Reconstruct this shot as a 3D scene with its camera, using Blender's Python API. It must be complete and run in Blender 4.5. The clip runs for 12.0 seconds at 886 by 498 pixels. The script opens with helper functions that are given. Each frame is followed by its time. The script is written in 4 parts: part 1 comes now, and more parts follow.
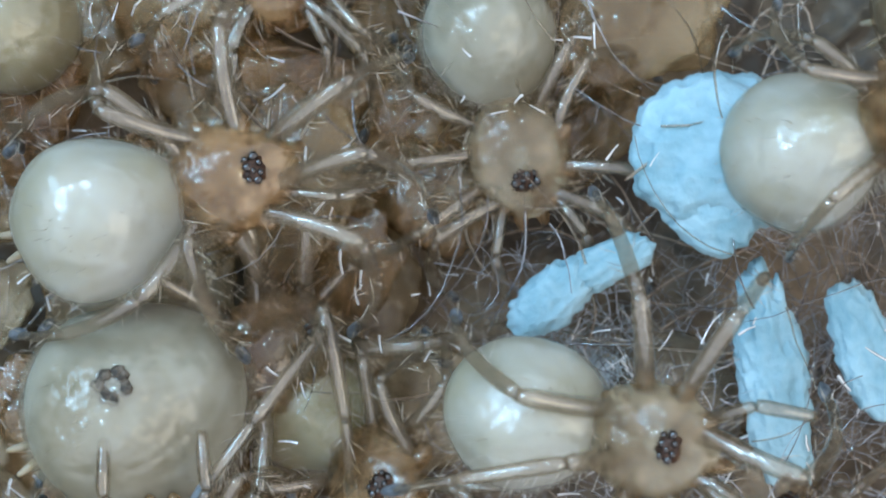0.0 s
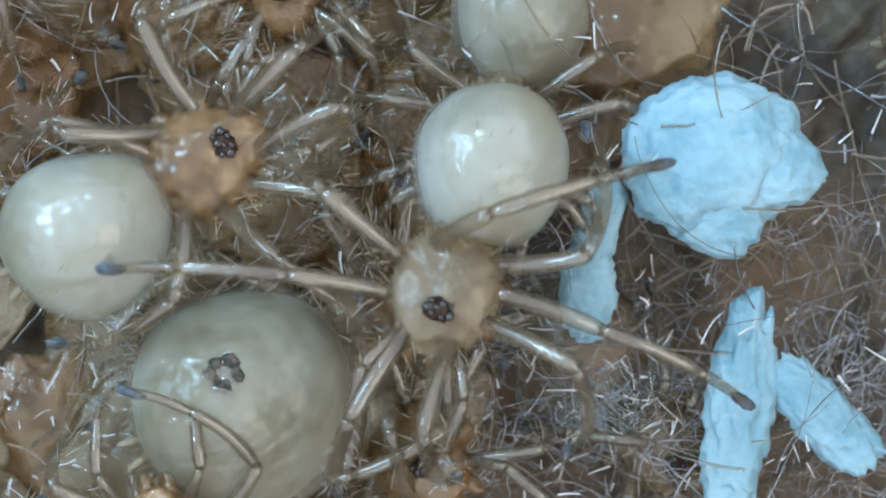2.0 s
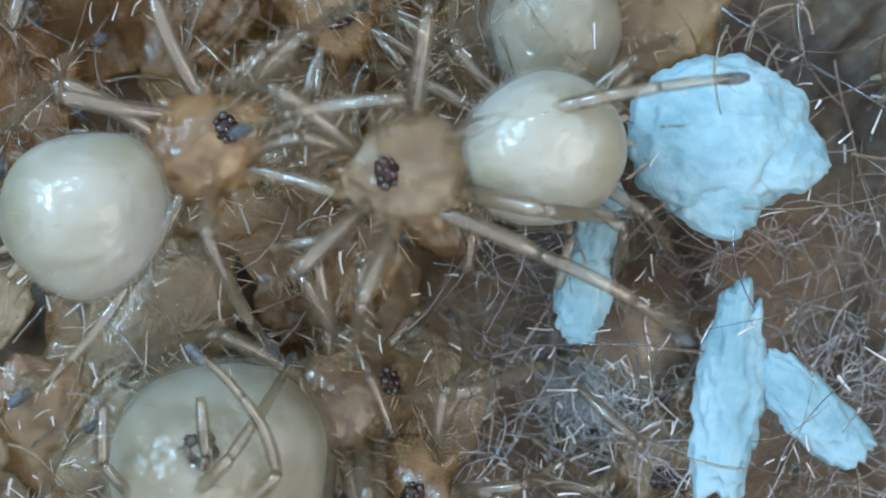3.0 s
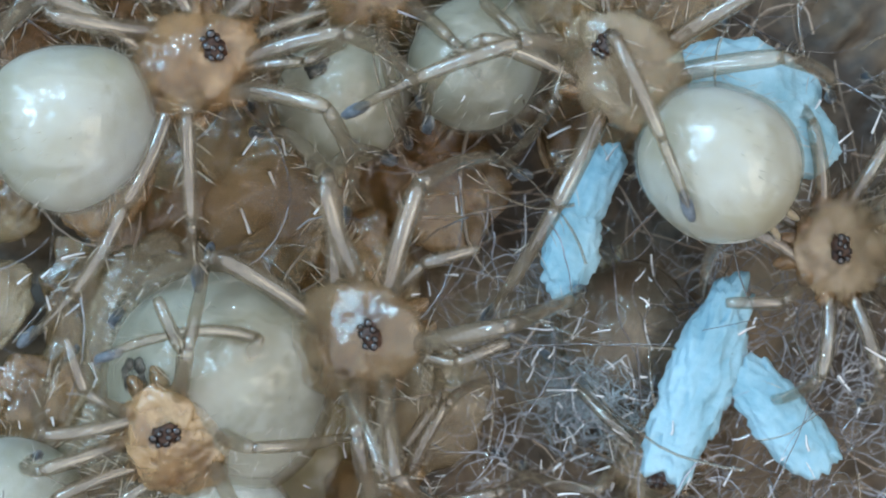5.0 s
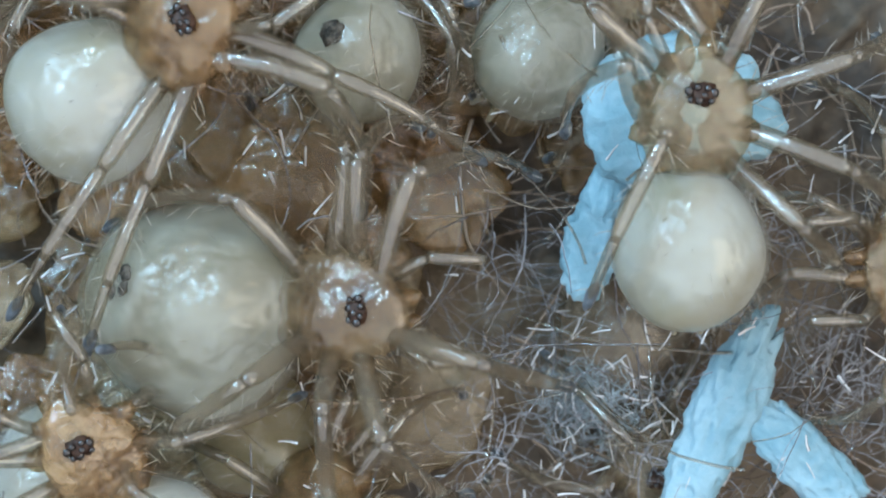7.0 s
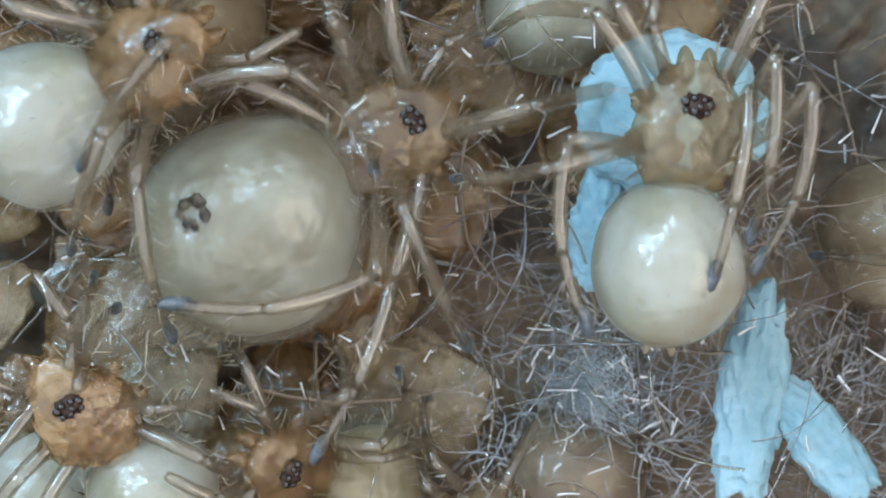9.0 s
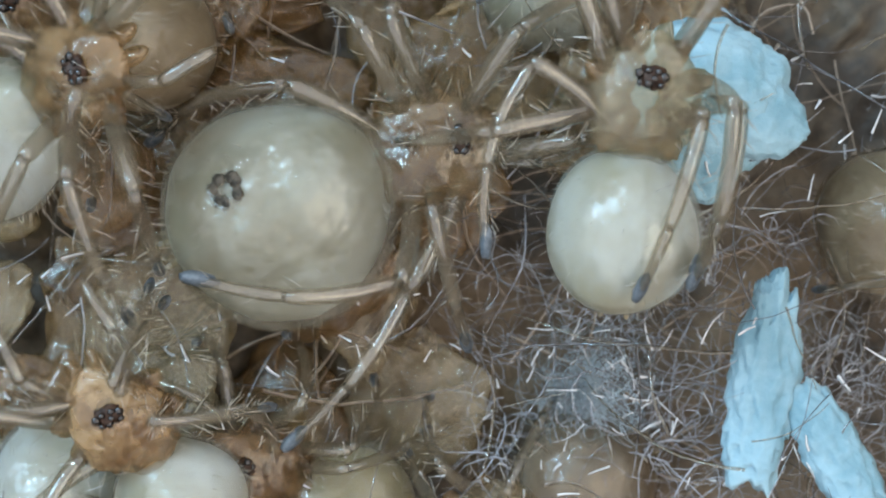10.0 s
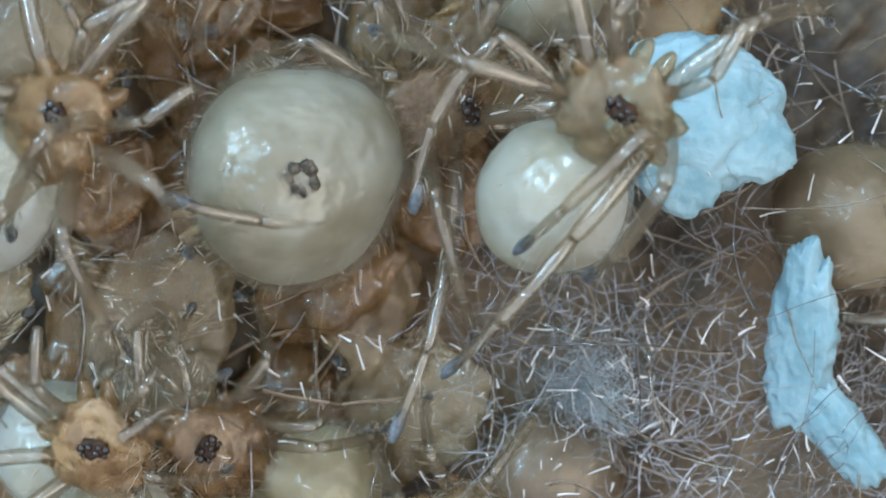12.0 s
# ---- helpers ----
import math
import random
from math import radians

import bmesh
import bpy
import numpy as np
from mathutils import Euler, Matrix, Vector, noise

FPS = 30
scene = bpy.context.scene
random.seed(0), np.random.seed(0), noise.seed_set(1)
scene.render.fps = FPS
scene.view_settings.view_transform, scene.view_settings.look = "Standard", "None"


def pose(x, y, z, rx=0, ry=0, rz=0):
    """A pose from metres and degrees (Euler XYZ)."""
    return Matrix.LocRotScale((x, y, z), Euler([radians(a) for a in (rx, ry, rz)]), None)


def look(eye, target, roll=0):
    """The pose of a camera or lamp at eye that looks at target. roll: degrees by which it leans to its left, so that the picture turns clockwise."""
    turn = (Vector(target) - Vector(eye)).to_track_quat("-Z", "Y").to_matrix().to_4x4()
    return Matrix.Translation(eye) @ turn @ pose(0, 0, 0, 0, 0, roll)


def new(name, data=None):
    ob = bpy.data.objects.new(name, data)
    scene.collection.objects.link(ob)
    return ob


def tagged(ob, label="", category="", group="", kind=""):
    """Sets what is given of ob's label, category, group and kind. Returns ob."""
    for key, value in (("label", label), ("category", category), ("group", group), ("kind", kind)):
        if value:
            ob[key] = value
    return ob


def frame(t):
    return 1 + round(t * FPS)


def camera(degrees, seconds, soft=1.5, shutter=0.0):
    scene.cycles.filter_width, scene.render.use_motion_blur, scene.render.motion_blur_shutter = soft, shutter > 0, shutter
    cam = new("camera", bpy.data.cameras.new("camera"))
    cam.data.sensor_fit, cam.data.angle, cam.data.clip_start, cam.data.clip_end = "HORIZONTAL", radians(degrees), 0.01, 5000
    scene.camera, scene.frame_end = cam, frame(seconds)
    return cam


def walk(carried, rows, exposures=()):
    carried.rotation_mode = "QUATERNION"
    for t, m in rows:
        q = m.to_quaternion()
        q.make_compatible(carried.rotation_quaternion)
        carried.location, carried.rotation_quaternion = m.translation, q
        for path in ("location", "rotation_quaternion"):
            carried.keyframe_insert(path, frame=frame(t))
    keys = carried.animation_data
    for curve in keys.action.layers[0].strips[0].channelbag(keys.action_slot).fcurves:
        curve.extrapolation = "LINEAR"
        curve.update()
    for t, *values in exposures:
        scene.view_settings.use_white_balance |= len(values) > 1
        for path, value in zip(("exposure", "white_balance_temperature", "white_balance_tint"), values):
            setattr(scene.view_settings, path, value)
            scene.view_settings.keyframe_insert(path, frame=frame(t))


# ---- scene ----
# A still macro camera looks straight down on a brood of tarantula spiderlings in silk. MM turns millimetres into metres.
MM = 0.001
cam = camera(30, 12.0, soft=1.95, shutter=0.4)
cam.data.dof.use_dof, cam.data.dof.focus_distance, cam.data.dof.aperture_fstop = True, 30.3 * MM, 170.0
walk(cam, [(0.0, pose(0, 0, 36 * MM)), (12.0, pose(0, 0, 36 * MM))], exposures=[
    (0.0, 0.02, 6350, 11), (1.0, -0.06, 6350, 10), (2.0, -0.09, 6350, 10), (3.0, -0.05, 6350, 10), (5.0, 0.05, 6350, 10), (6.0, 0.06, 6400, 10),
    (7.0, 0.02, 6400, 10), (9.0, 0.0, 6700, 11), (10.0, -0.04, 6750, 11), (11.0, -0.03, 6600, 11), (12.0, 0.03, 6550, 10)])

# ---- light: a cool LED bar beside the lens, an added warm fill, and the dim room ----
world = bpy.data.worlds.new("room")
scene.world = world
world.use_nodes = True
world.node_tree.nodes["Background"].inputs[0].default_value = (0.87, 0.91, 1.0, 1)
world.node_tree.nodes["Background"].inputs[1].default_value = 1.42


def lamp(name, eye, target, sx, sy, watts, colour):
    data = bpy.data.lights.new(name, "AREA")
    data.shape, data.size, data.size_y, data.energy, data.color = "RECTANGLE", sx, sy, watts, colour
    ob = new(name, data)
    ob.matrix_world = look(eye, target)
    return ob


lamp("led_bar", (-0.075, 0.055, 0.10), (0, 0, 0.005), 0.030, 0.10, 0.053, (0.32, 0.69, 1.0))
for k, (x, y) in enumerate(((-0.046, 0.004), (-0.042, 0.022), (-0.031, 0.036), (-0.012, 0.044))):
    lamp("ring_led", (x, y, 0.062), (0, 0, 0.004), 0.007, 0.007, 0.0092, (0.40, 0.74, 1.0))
# Added fill: warms the right-hand sides as bounce off amber bodies would.
lamp("warm_fill", (0.05, -0.02, 0.07), (0, 0, 0.004), 0.050, 0.050, 0.018, (1.0, 0.85, 0.62))


# ---- materials ----
def material(name, low, high, scale=700.0, rough=0.4, bump=0.15, fine=4000.0, subsurface=0.0, radius=(0.5, 0.35, 0.2),
             transmission=0.0, coat=0.0, vary=0.12, ior=1.4, spec=0.5, detail=4.0, contrast=(0.35, 0.65), dimple=0.0, coat_rough=0.07, clear=0.0, tint=(0.9, 0.85, 0.78), coat_ior=1.5):
    mat = bpy.data.materials.new(name)
    mat.use_nodes = True
    tree = mat.node_tree
    node, link = tree.nodes, tree.links
    b = node["Principled BSDF"]
    coords = node.new("ShaderNodeTexCoord")
    big = node.new("ShaderNodeTexNoise")
    big.inputs["Scale"].default_value, big.inputs["Detail"].default_value = scale, detail
    small = node.new("ShaderNodeTexNoise")
    small.inputs["Scale"].default_value, small.inputs["Detail"].default_value = fine, 3.0
    link.new(coords.outputs["Object"], big.inputs["Vector"])
    link.new(coords.outputs["Object"], small.inputs["Vector"])
    ramp = node.new("ShaderNodeValToRGB")
    ramp.color_ramp.elements[0].position, ramp.color_ramp.elements[1].position = contrast
    ramp.color_ramp.elements[0].color, ramp.color_ramp.elements[1].color = (*low, 1), (*high, 1)
    mix = node.new("ShaderNodeMath")
    mix.operation = "MULTIPLY_ADD"
    mix.inputs[1].default_value = 0.25
    link.new(small.outputs["Fac"], mix.inputs[0])
    shift = node.new("ShaderNodeMath")
    shift.operation = "SUBTRACT"
    shift.inputs[1].default_value = 0.125
    link.new(big.outputs["Fac"], shift.inputs[0])
    link.new(shift.outputs[0], mix.inputs[2])
    link.new(mix.outputs[0], ramp.inputs[0])
    info = node.new("ShaderNodeObjectInfo")
    hsv = node.new("ShaderNodeHueSaturation")
    value = node.new("ShaderNodeMapRange")
    value.inputs["To Min"].default_value, value.inputs["To Max"].default_value = 1 - vary, 1 + vary
    link.new(info.outputs["Random"], value.inputs["Value"])
    link.new(value.outputs[0], hsv.inputs["Value"])
    link.new(ramp.outputs[0], hsv.inputs["Color"])
    link.new(hsv.outputs[0], b.inputs["Base Color"])
    b.inputs["Roughness"].default_value = rough
    b.inputs["IOR"].default_value = ior
    b.inputs["Specular IOR Level"].default_value = spec
    b.inputs["Transmission Weight"].default_value = transmission
    b.inputs["Coat Weight"].default_value = coat
    b.inputs["Coat Roughness"].default_value = coat_rough
    b.inputs["Coat IOR"].default_value = coat_ior
    if subsurface:
        b.inputs["Subsurface Weight"].default_value = subsurface
        b.inputs["Subsurface Radius"].default_value = radius
        b.inputs["Subsurface Scale"].default_value = MM
    if bump:
        relief = node.new("ShaderNodeBump")
        relief.inputs["Strength"].default_value, relief.inputs["Distance"].default_value = bump, 0.00008
        link.new(small.outputs["Fac"], relief.inputs["Height"])
        link.new(relief.outputs[0], b.inputs["Normal"])
        link.new(relief.outputs[0], b.inputs["Coat Normal"])
        if dimple:
            mid = node.new("ShaderNodeTexNoise")
            mid.inputs["Scale"].default_value, mid.inputs["Detail"].default_value = 1500.0, 2.0
            link.new(coords.outputs["Object"], mid.inputs["Vector"])
            wave = node.new("ShaderNodeBump")
            wave.inputs["Strength"].default_value, wave.inputs["Distance"].default_value = dimple, 0.0003
            link.new(mid.outputs["Fac"], wave.inputs["Height"])
            link.new(wave.outputs[0], relief.inputs["Normal"])
    if clear:
        # thin clear skin: the given share of the light passes straight through
        see, both = node.new("ShaderNodeBsdfTransparent"), node.new("ShaderNodeMixShader")
        see.inputs[0].default_value = (*tint, 1)
        both.inputs[0].default_value = clear
        link.new(b.outputs[0], both.inputs[1])
        link.new(see.outputs[0], both.inputs[2])
        link.new(both.outputs[0], node["Material Output"].inputs["Surface"])
    return mat


CREAM = material("cream_filling", (0.39, 0.375, 0.29), (0.56, 0.60, 0.605), 380, 0.45, 0.25, 2500, 1.0, (0.8, 0.75, 0.6), vary=0.05, dimple=0.15, contrast=(0.36, 0.64), detail=5.0)
CREAM_SKIN = material("cream_skin", (0.37, 0.355, 0.285), (0.51, 0.53, 0.52), 420, 0.30, 0.40, 3500, coat=1.0, vary=0.05, dimple=0.35, coat_rough=0.10, coat_ior=2.0, clear=0.60, tint=(0.97, 0.945, 0.87))
CLEAR_CREAM = material("clear_cream_filling", (0.27, 0.262, 0.215), (0.48, 0.51, 0.51), 360, 0.45, 0.28, 2500, 1.0, (0.8, 0.75, 0.55), vary=0.05, dimple=0.2, contrast=(0.38, 0.62), detail=5.0)
CLEAR_SKIN = material("clear_amber_skin", (0.28, 0.252, 0.185), (0.42, 0.41, 0.36), 360, 0.24, 0.40, 3500, coat=1.0, vary=0.05, dimple=0.7, coat_rough=0.08, coat_ior=1.8, clear=0.60, tint=(0.95, 0.91, 0.80))
TAN_SKIN = material("tan_skin_shell", (0.15, 0.115, 0.08), (0.30, 0.245, 0.185), 500, 0.26, 0.35, 3500, coat=1.0, vary=0.05, dimple=0.5, coat_rough=0.09, coat_ior=1.6, clear=0.60, tint=(0.95, 0.89, 0.78))
OLIVE = material("olive_filling", (0.27, 0.235, 0.105), (0.47, 0.42, 0.235), 380, 0.34, 0.28, 3500, 1.0, (1.0, 0.8, 0.35), coat=0.6, vary=0.06, dimple=0.4, coat_rough=0.14)
TAN = material("tan_filling", (0.22, 0.18, 0.125), (0.38, 0.325, 0.24), 500, 0.34, 0.35, 5000, 0.6, (0.6, 0.45, 0.25))
DUSKY = material("dusky_filling", (0.15, 0.118, 0.09), (0.29, 0.235, 0.185), 500, 0.34, 0.35, 5000, 0.6, (0.6, 0.45, 0.25))
AMBER = material("amber_shell", (0.115, 0.066, 0.030), (0.39, 0.245, 0.125), 1300, 0.20, 0.5, 5000, 0.0, coat=1.0, ior=1.3, dimple=0.5, coat_rough=0.09, coat_ior=1.9, contrast=(0.32, 0.66), clear=0.56, tint=(0.96, 0.86, 0.69))
DEEP_AMBER = material("deep_amber_shell", (0.085, 0.052, 0.028), (0.30, 0.21, 0.12), 900, 0.14, 0.4, 5000, 0.0, coat=1.0, ior=1.3, dimple=0.4, coat_rough=0.05, coat_ior=2.0, contrast=(0.34, 0.66), clear=0.56, tint=(0.95, 0.86, 0.70))
PALE_AMBER = material("pale_amber_shell", (0.20, 0.148, 0.088), (0.47, 0.39, 0.27), 1100, 0.24, 0.5, 5000, 0.0, coat=0.9, ior=1.3, dimple=0.6, coat_rough=0.08, coat_ior=1.8, contrast=(0.30, 0.68), clear=0.60, tint=(0.96, 0.91, 0.80))
LEG = material("clear_leg_shell", (0.075, 0.056, 0.036), (0.24, 0.195, 0.14), 900, 0.16, 0.08, 5000, coat=1.0, ior=1.4, coat_rough=0.10, coat_ior=2.6, clear=0.62, tint=(0.96, 0.93, 0.87))
ORANGE = material("orange_shell", (0.17, 0.09, 0.04), (0.52, 0.345, 0.18), 1500, 0.22, 0.6, 6000, 0.0, coat=1.0, ior=1.3, dimple=0.7, coat_rough=0.09, coat_ior=1.9, contrast=(0.34, 0.66), clear=0.45, tint=(0.95, 0.84, 0.66))
DARK = material("dark_tuft", (0.06, 0.075, 0.09), (0.16, 0.18, 0.20), 3000, 0.4, 0.3, 12000)
MOUND = material("eye_mound_shell", (0.022, 0.012, 0.009), (0.075, 0.040, 0.026), 4000, 0.35, 0.4, 12000, spec=0.3)
EYE = material("black_eye", (0.006, 0.005, 0.005), (0.02, 0.012, 0.010), 3000, 0.22, 0.0, 9000, spec=0.5, ior=1.75)
STAIN = material("brown_stain", (0.03, 0.026, 0.02), (0.12, 0.10, 0.078), 5000, 0.4, 0.5, 14000, spec=0.25, contrast=(0.40, 0.62))
BRISTLE = material("bristle", (0.36, 0.32, 0.25), (0.66, 0.62, 0.55), 3000, 0.15, 0.0, 9000, coat=1.0, spec=1.0, transmission=0.2, ior=1.3)
# near-white base colour: paints the bright glints on hairs
GLINT = material("glint_white_hair", (0.66, 0.65, 0.65), (0.86, 0.87, 0.88), 3000, 0.12, 0.0, 9000, coat=1.0, spec=0.5, ior=2.4)
HUSK = material("white_husk", (0.19, 0.355, 0.43), (0.33, 0.515, 0.60), 700, 0.6, 0.6, 5000, 0.4, (0.4, 0.4, 0.4), vary=0.03, dimple=0.3)
SILK = material("silk", (0.045, 0.042, 0.045), (0.45, 0.475, 0.53), 300, 0.12, 0.0, 6000, coat=1.0, spec=0.5, ior=2.2, contrast=(0.45, 0.66))
DARK_SILK = material("brown_fibre", (0.17, 0.125, 0.09), (0.44, 0.35, 0.27), 500, 0.26, 0.0, 6000, coat=0.9)
PALE_SILK = material("pale_silk", (0.13, 0.165, 0.185), (0.40, 0.48, 0.52), 500, 0.2, 0.0, 6000, coat=0.9, contrast=(0.38, 0.64))
SOIL = material("brown_substrate", (0.050, 0.040, 0.031), (0.25, 0.182, 0.115), 210, 0.55, 1.0, 2600, detail=6.0, contrast=(0.42, 0.74))
FILM = material("amber_web_film", (0.15, 0.093, 0.047), (0.37, 0.265, 0.15), 500, 0.22, 0.3, 3000, coat=0.9, ior=1.3, vary=0.2, dimple=0.35, coat_rough=0.09, coat_ior=1.7, clear=0.55, tint=(0.96, 0.89, 0.75))
PLASTIC = material("side_plastic", (0.20, 0.17, 0.14), (0.26, 0.22, 0.18), 60, 0.5, 0.1, 900)


# ---- mesh helpers ----
def mesh_of(name, verts, faces, mat, smooth=True):
    me = bpy.data.meshes.new(name)
    me.from_pydata([tuple(v) for v in verts], [], faces)
    me.materials.append(mat)
    if smooth:
        me.polygons.foreach_set("use_smooth", [True] * len(me.polygons))
    me.update()
    return me


def part(name, me, parent, label="", m=None):
    ob = new(name, me)
    ob.parent = parent
    if m is not None:
        ob.matrix_basis = m
    return tagged(ob, label)


def at(x, y, z, rx=0, ry=0, rz=0):
    """A pose from millimetres and degrees."""
    return pose(x * MM, y * MM, z * MM, rx, ry, rz)


def tube(points, radii, sides=8):
    """Vertices and faces of a round tube through points, in millimetres, its ends closed by small rings."""
    pts = [Vector(p) for p in points]
    verts, faces = [], []
    u = None
    for k, p in enumerate(pts):
        d = (pts[min(k + 1, len(pts) - 1)] - pts[max(k - 1, 0)]).normalized()
        if u is None:
            u = d.orthogonal().normalized()
        u = (u - d * u.dot(d)).normalized()
        w = d.cross(u)
        for s in range(sides):
            a = 2 * math.pi * s / sides
            verts.append((p + (u * math.cos(a) + w * math.sin(a)) * radii[k]) * MM)
    for k in range(len(pts) - 1):
        for s in range(sides):
            n = (s + 1) % sides
            faces.append((k * sides + s, k * sides + n, (k + 1) * sides + n, (k + 1) * sides + s))
    faces.append(tuple(range(sides - 1, -1, -1)))
    faces.append(tuple(range((len(pts) - 1) * sides, len(pts) * sides)))
    return verts, faces


def blob(radii, seed, rough=0.04, freq=1.2, seg=32, rings=20, taper=0.0, shape=None):
    """Vertices and faces of an uneven ovoid, its poles on the x axis, in millimetres. shape(point) may reshape it further."""
    verts, faces = [], []
    off = Vector((seed * 7.3, seed * 3.1, seed * 5.7))
    for i in range(rings + 1):
        th = math.pi * i / rings
        for j in range(seg):
            ph = 2 * math.pi * j / seg
            d = Vector((math.cos(th), math.sin(th) * math.cos(ph), math.sin(th) * math.sin(ph)))
            k = 1 + rough * noise.noise(d * freq + off) * 2 + rough * 0.4 * noise.noise(d * freq * 3.3 + off)
            t = 1 + taper * d.x
            p = Vector((d.x * radii[0], d.y * radii[1] * t, d.z * radii[2] * t)) * k
            verts.append((shape(p, d) if shape else p) * MM)
    for i in range(rings):
        for j in range(seg):
            n = (j + 1) % seg
            faces.append((i * seg + j, (i + 1) * seg + j, (i + 1) * seg + n, i * seg + n))
    return verts, faces


def join(pieces):
    verts, faces = [], []
    for v, f in pieces:
        base = len(verts)
        verts.extend(v)
        faces.extend(tuple(i + base for i in q) for q in f)
    return verts, faces


def moved(piece, m):
    return [m @ Vector(v) for v in piece[0]], piece[1]


# ---- substrate, and plain sides added out of view ----
def build_ground():
    n, half = 320, 34.0
    verts, faces = [], []
    for i in range(n + 1):
        for j in range(n + 1):
            x, y = -half + 2 * half * i / n, -half + 2 * half * j / n
            p = Vector((x, y, 0))
            z = 0.55 * noise.noise(p * 0.35) + 0.35 * noise.noise(p * 0.9) + 0.30 * noise.noise(p * 2.1) - 0.22 * abs(noise.noise(p * 3.7)) + 0.08 * noise.noise(p * 7.0)
            verts.append((x * MM, y * MM, z * MM))
    for i in range(n):
        for j in range(n):
            a = i * (n + 1) + j
            faces.append((a, a + n + 1, a + n + 2, a + 1))
    tagged(new("ground", mesh_of("ground", verts, faces, SOIL)), "dark brown crumbly substrate under silk and fibres", "substrate", kind="structure")


def box(x0, y0, z0, x1, y1, z1):
    v = [(x * MM, y * MM, z * MM) for x in (x0, x1) for y in (y0, y1) for z in (z0, z1)]
    f = [(0, 1, 3, 2), (4, 6, 7, 5), (0, 4, 5, 1), (2, 3, 7, 6), (0, 2, 6, 4), (1, 5, 7, 3)]
    return v, f


# Unseen sides, added to close the place for reflections and bounced light.
def build_sides():
    for name, b in (("wall_north", (-36, 34, -3, 36, 36, 22)), ("wall_south", (-36, -36, -3, 36, -34, 22)),
                    ("wall_east", (34, -34, -3, 36, 34, 22)), ("wall_west", (-36, -34, -3, -34, 34, 22))):
        tagged(new(name, mesh_of(name, *box(*b), PLASTIC, False)), "plain dull plastic side added out of view to close the place", "wall", kind="structure")


build_ground()
build_sides()


# ---- silk and fibres ----
def fibres(name, count, region, zs, length, radius, curl, mat, seed, label, points=9, clump=None):
    """One tangle of thin tubes: region x0, y0, x1, y1 and heights in millimetres."""
    rng = np.random.default_rng(seed)
    x0, y0, x1, y1 = region
    start = np.stack([rng.uniform(x0, x1, count), rng.uniform(y0, y1, count), rng.uniform(*zs, count)], 1)
    if clump:
        cx, cy, spread, share = clump
        n = int(count * share)
        start[:n, 0], start[:n, 1] = rng.normal(cx, spread, n), rng.normal(cy, spread, n)
    yaw = rng.uniform(0, 2 * np.pi, count)
    dip = rng.normal(0, 0.16, count)
    turn = rng.normal(0, curl, count)
    run = rng.uniform(*length, count) / (points - 1)
    rad = rng.uniform(*radius, count)
    pts = np.zeros((count, points, 3))
    pts[:, 0] = start
    for k in range(1, points):
        yaw = yaw + turn + rng.normal(0, curl * 0.7, count)
        dip = dip * 0.9 + rng.normal(0, 0.10, count)
        pts[:, k] = pts[:, k - 1] + np.stack([np.cos(yaw) * np.cos(dip), np.sin(yaw) * np.cos(dip), np.sin(dip)], 1) * run[:, None]
    d = np.gradient(pts, axis=1)
    d /= np.linalg.norm(d, axis=2, keepdims=True)
    u = np.cross(d, np.array([0.13, 0.21, 1.0]))
    u /= np.linalg.norm(u, axis=2, keepdims=True)
    w = np.cross(d, u)
    taper = np.linspace(1.0, 0.45, points)[None, :, None]
    rings = []
    for s in range(3):
        a = 2 * np.pi * s / 3
        rings.append(pts + (u * np.cos(a) + w * np.sin(a)) * rad[:, None, None] * taper)
    verts = (np.stack(rings, 2) * MM).reshape(-1, 3)
    faces = []
    for c in range(count):
        for k in range(points - 1):
            b = (c * points + k) * 3
            for s in range(3):
                n = (s + 1) % 3
                faces.append((b + s, b + n, b + 3 + n, b + 3 + s))
    return tagged(new(name, mesh_of(name, verts.tolist(), faces, mat)), label, "silk", kind="stuff")


fibres("brown_fibres", 200, (-11, -7, 11, 7), (0.2, 2.4), (1.0, 4.5), (0.015, 0.055), 0.13, DARK_SILK, 3, "brown plant and silk fibres matted over the substrate")
fibres("silk_tangle", 600, (0.4, -6.5, 10.5, 0.6), (0.6, 3.5), (0.8, 3.2), (0.006, 0.021), 0.40, SILK, 4, "curly grey silk threads tangled round the white husk")
fibres("silk_tuft", 420, (2.2, -4.0, 4.2, -1.4), (1.4, 2.9), (0.4, 1.5), (0.006, 0.014), 0.45, PALE_SILK, 5, "dense pale bluish tuft of matted silk beside the husk", clump=(3.0, -2.9, 0.38, 0.85))
# white dashes in place of glints round the tuft
fibres("tuft_hairs", 34, (1.6, -4.6, 6.0, -0.4), (2.2, 3.6), (0.25, 0.8), (0.012, 0.03), 0.12, GLINT, 8, "stiff hairs round the silk tuft, coloured white to stand for glints", 4, clump=(3.7, -2.6, 0.8, 0.7))
fibres("thick_threads", 70, (-10, -6, 10, 6), (2.2, 5.2), (1.4, 4.6), (0.022, 0.055), 0.10, LEG, 9, "thick glassy silk strands across the brood", 10)
fibres("silk_threads", 170, (-11, -7, 11, 7), (1.2, 4.8), (0.8, 4.0), (0.008, 0.026), 0.14, SILK, 6, "fine glinting silk threads strung between the spiderlings")
# these short hairs are coloured white as painted glints
fibres("loose_hairs", 170, (-11, -7, 11, 5), (1.6, 5.4), (0.15, 0.55), (0.016, 0.042), 0.10, GLINT, 7, "short shed hairs in the silk, their near-white colour standing for glints", 4)


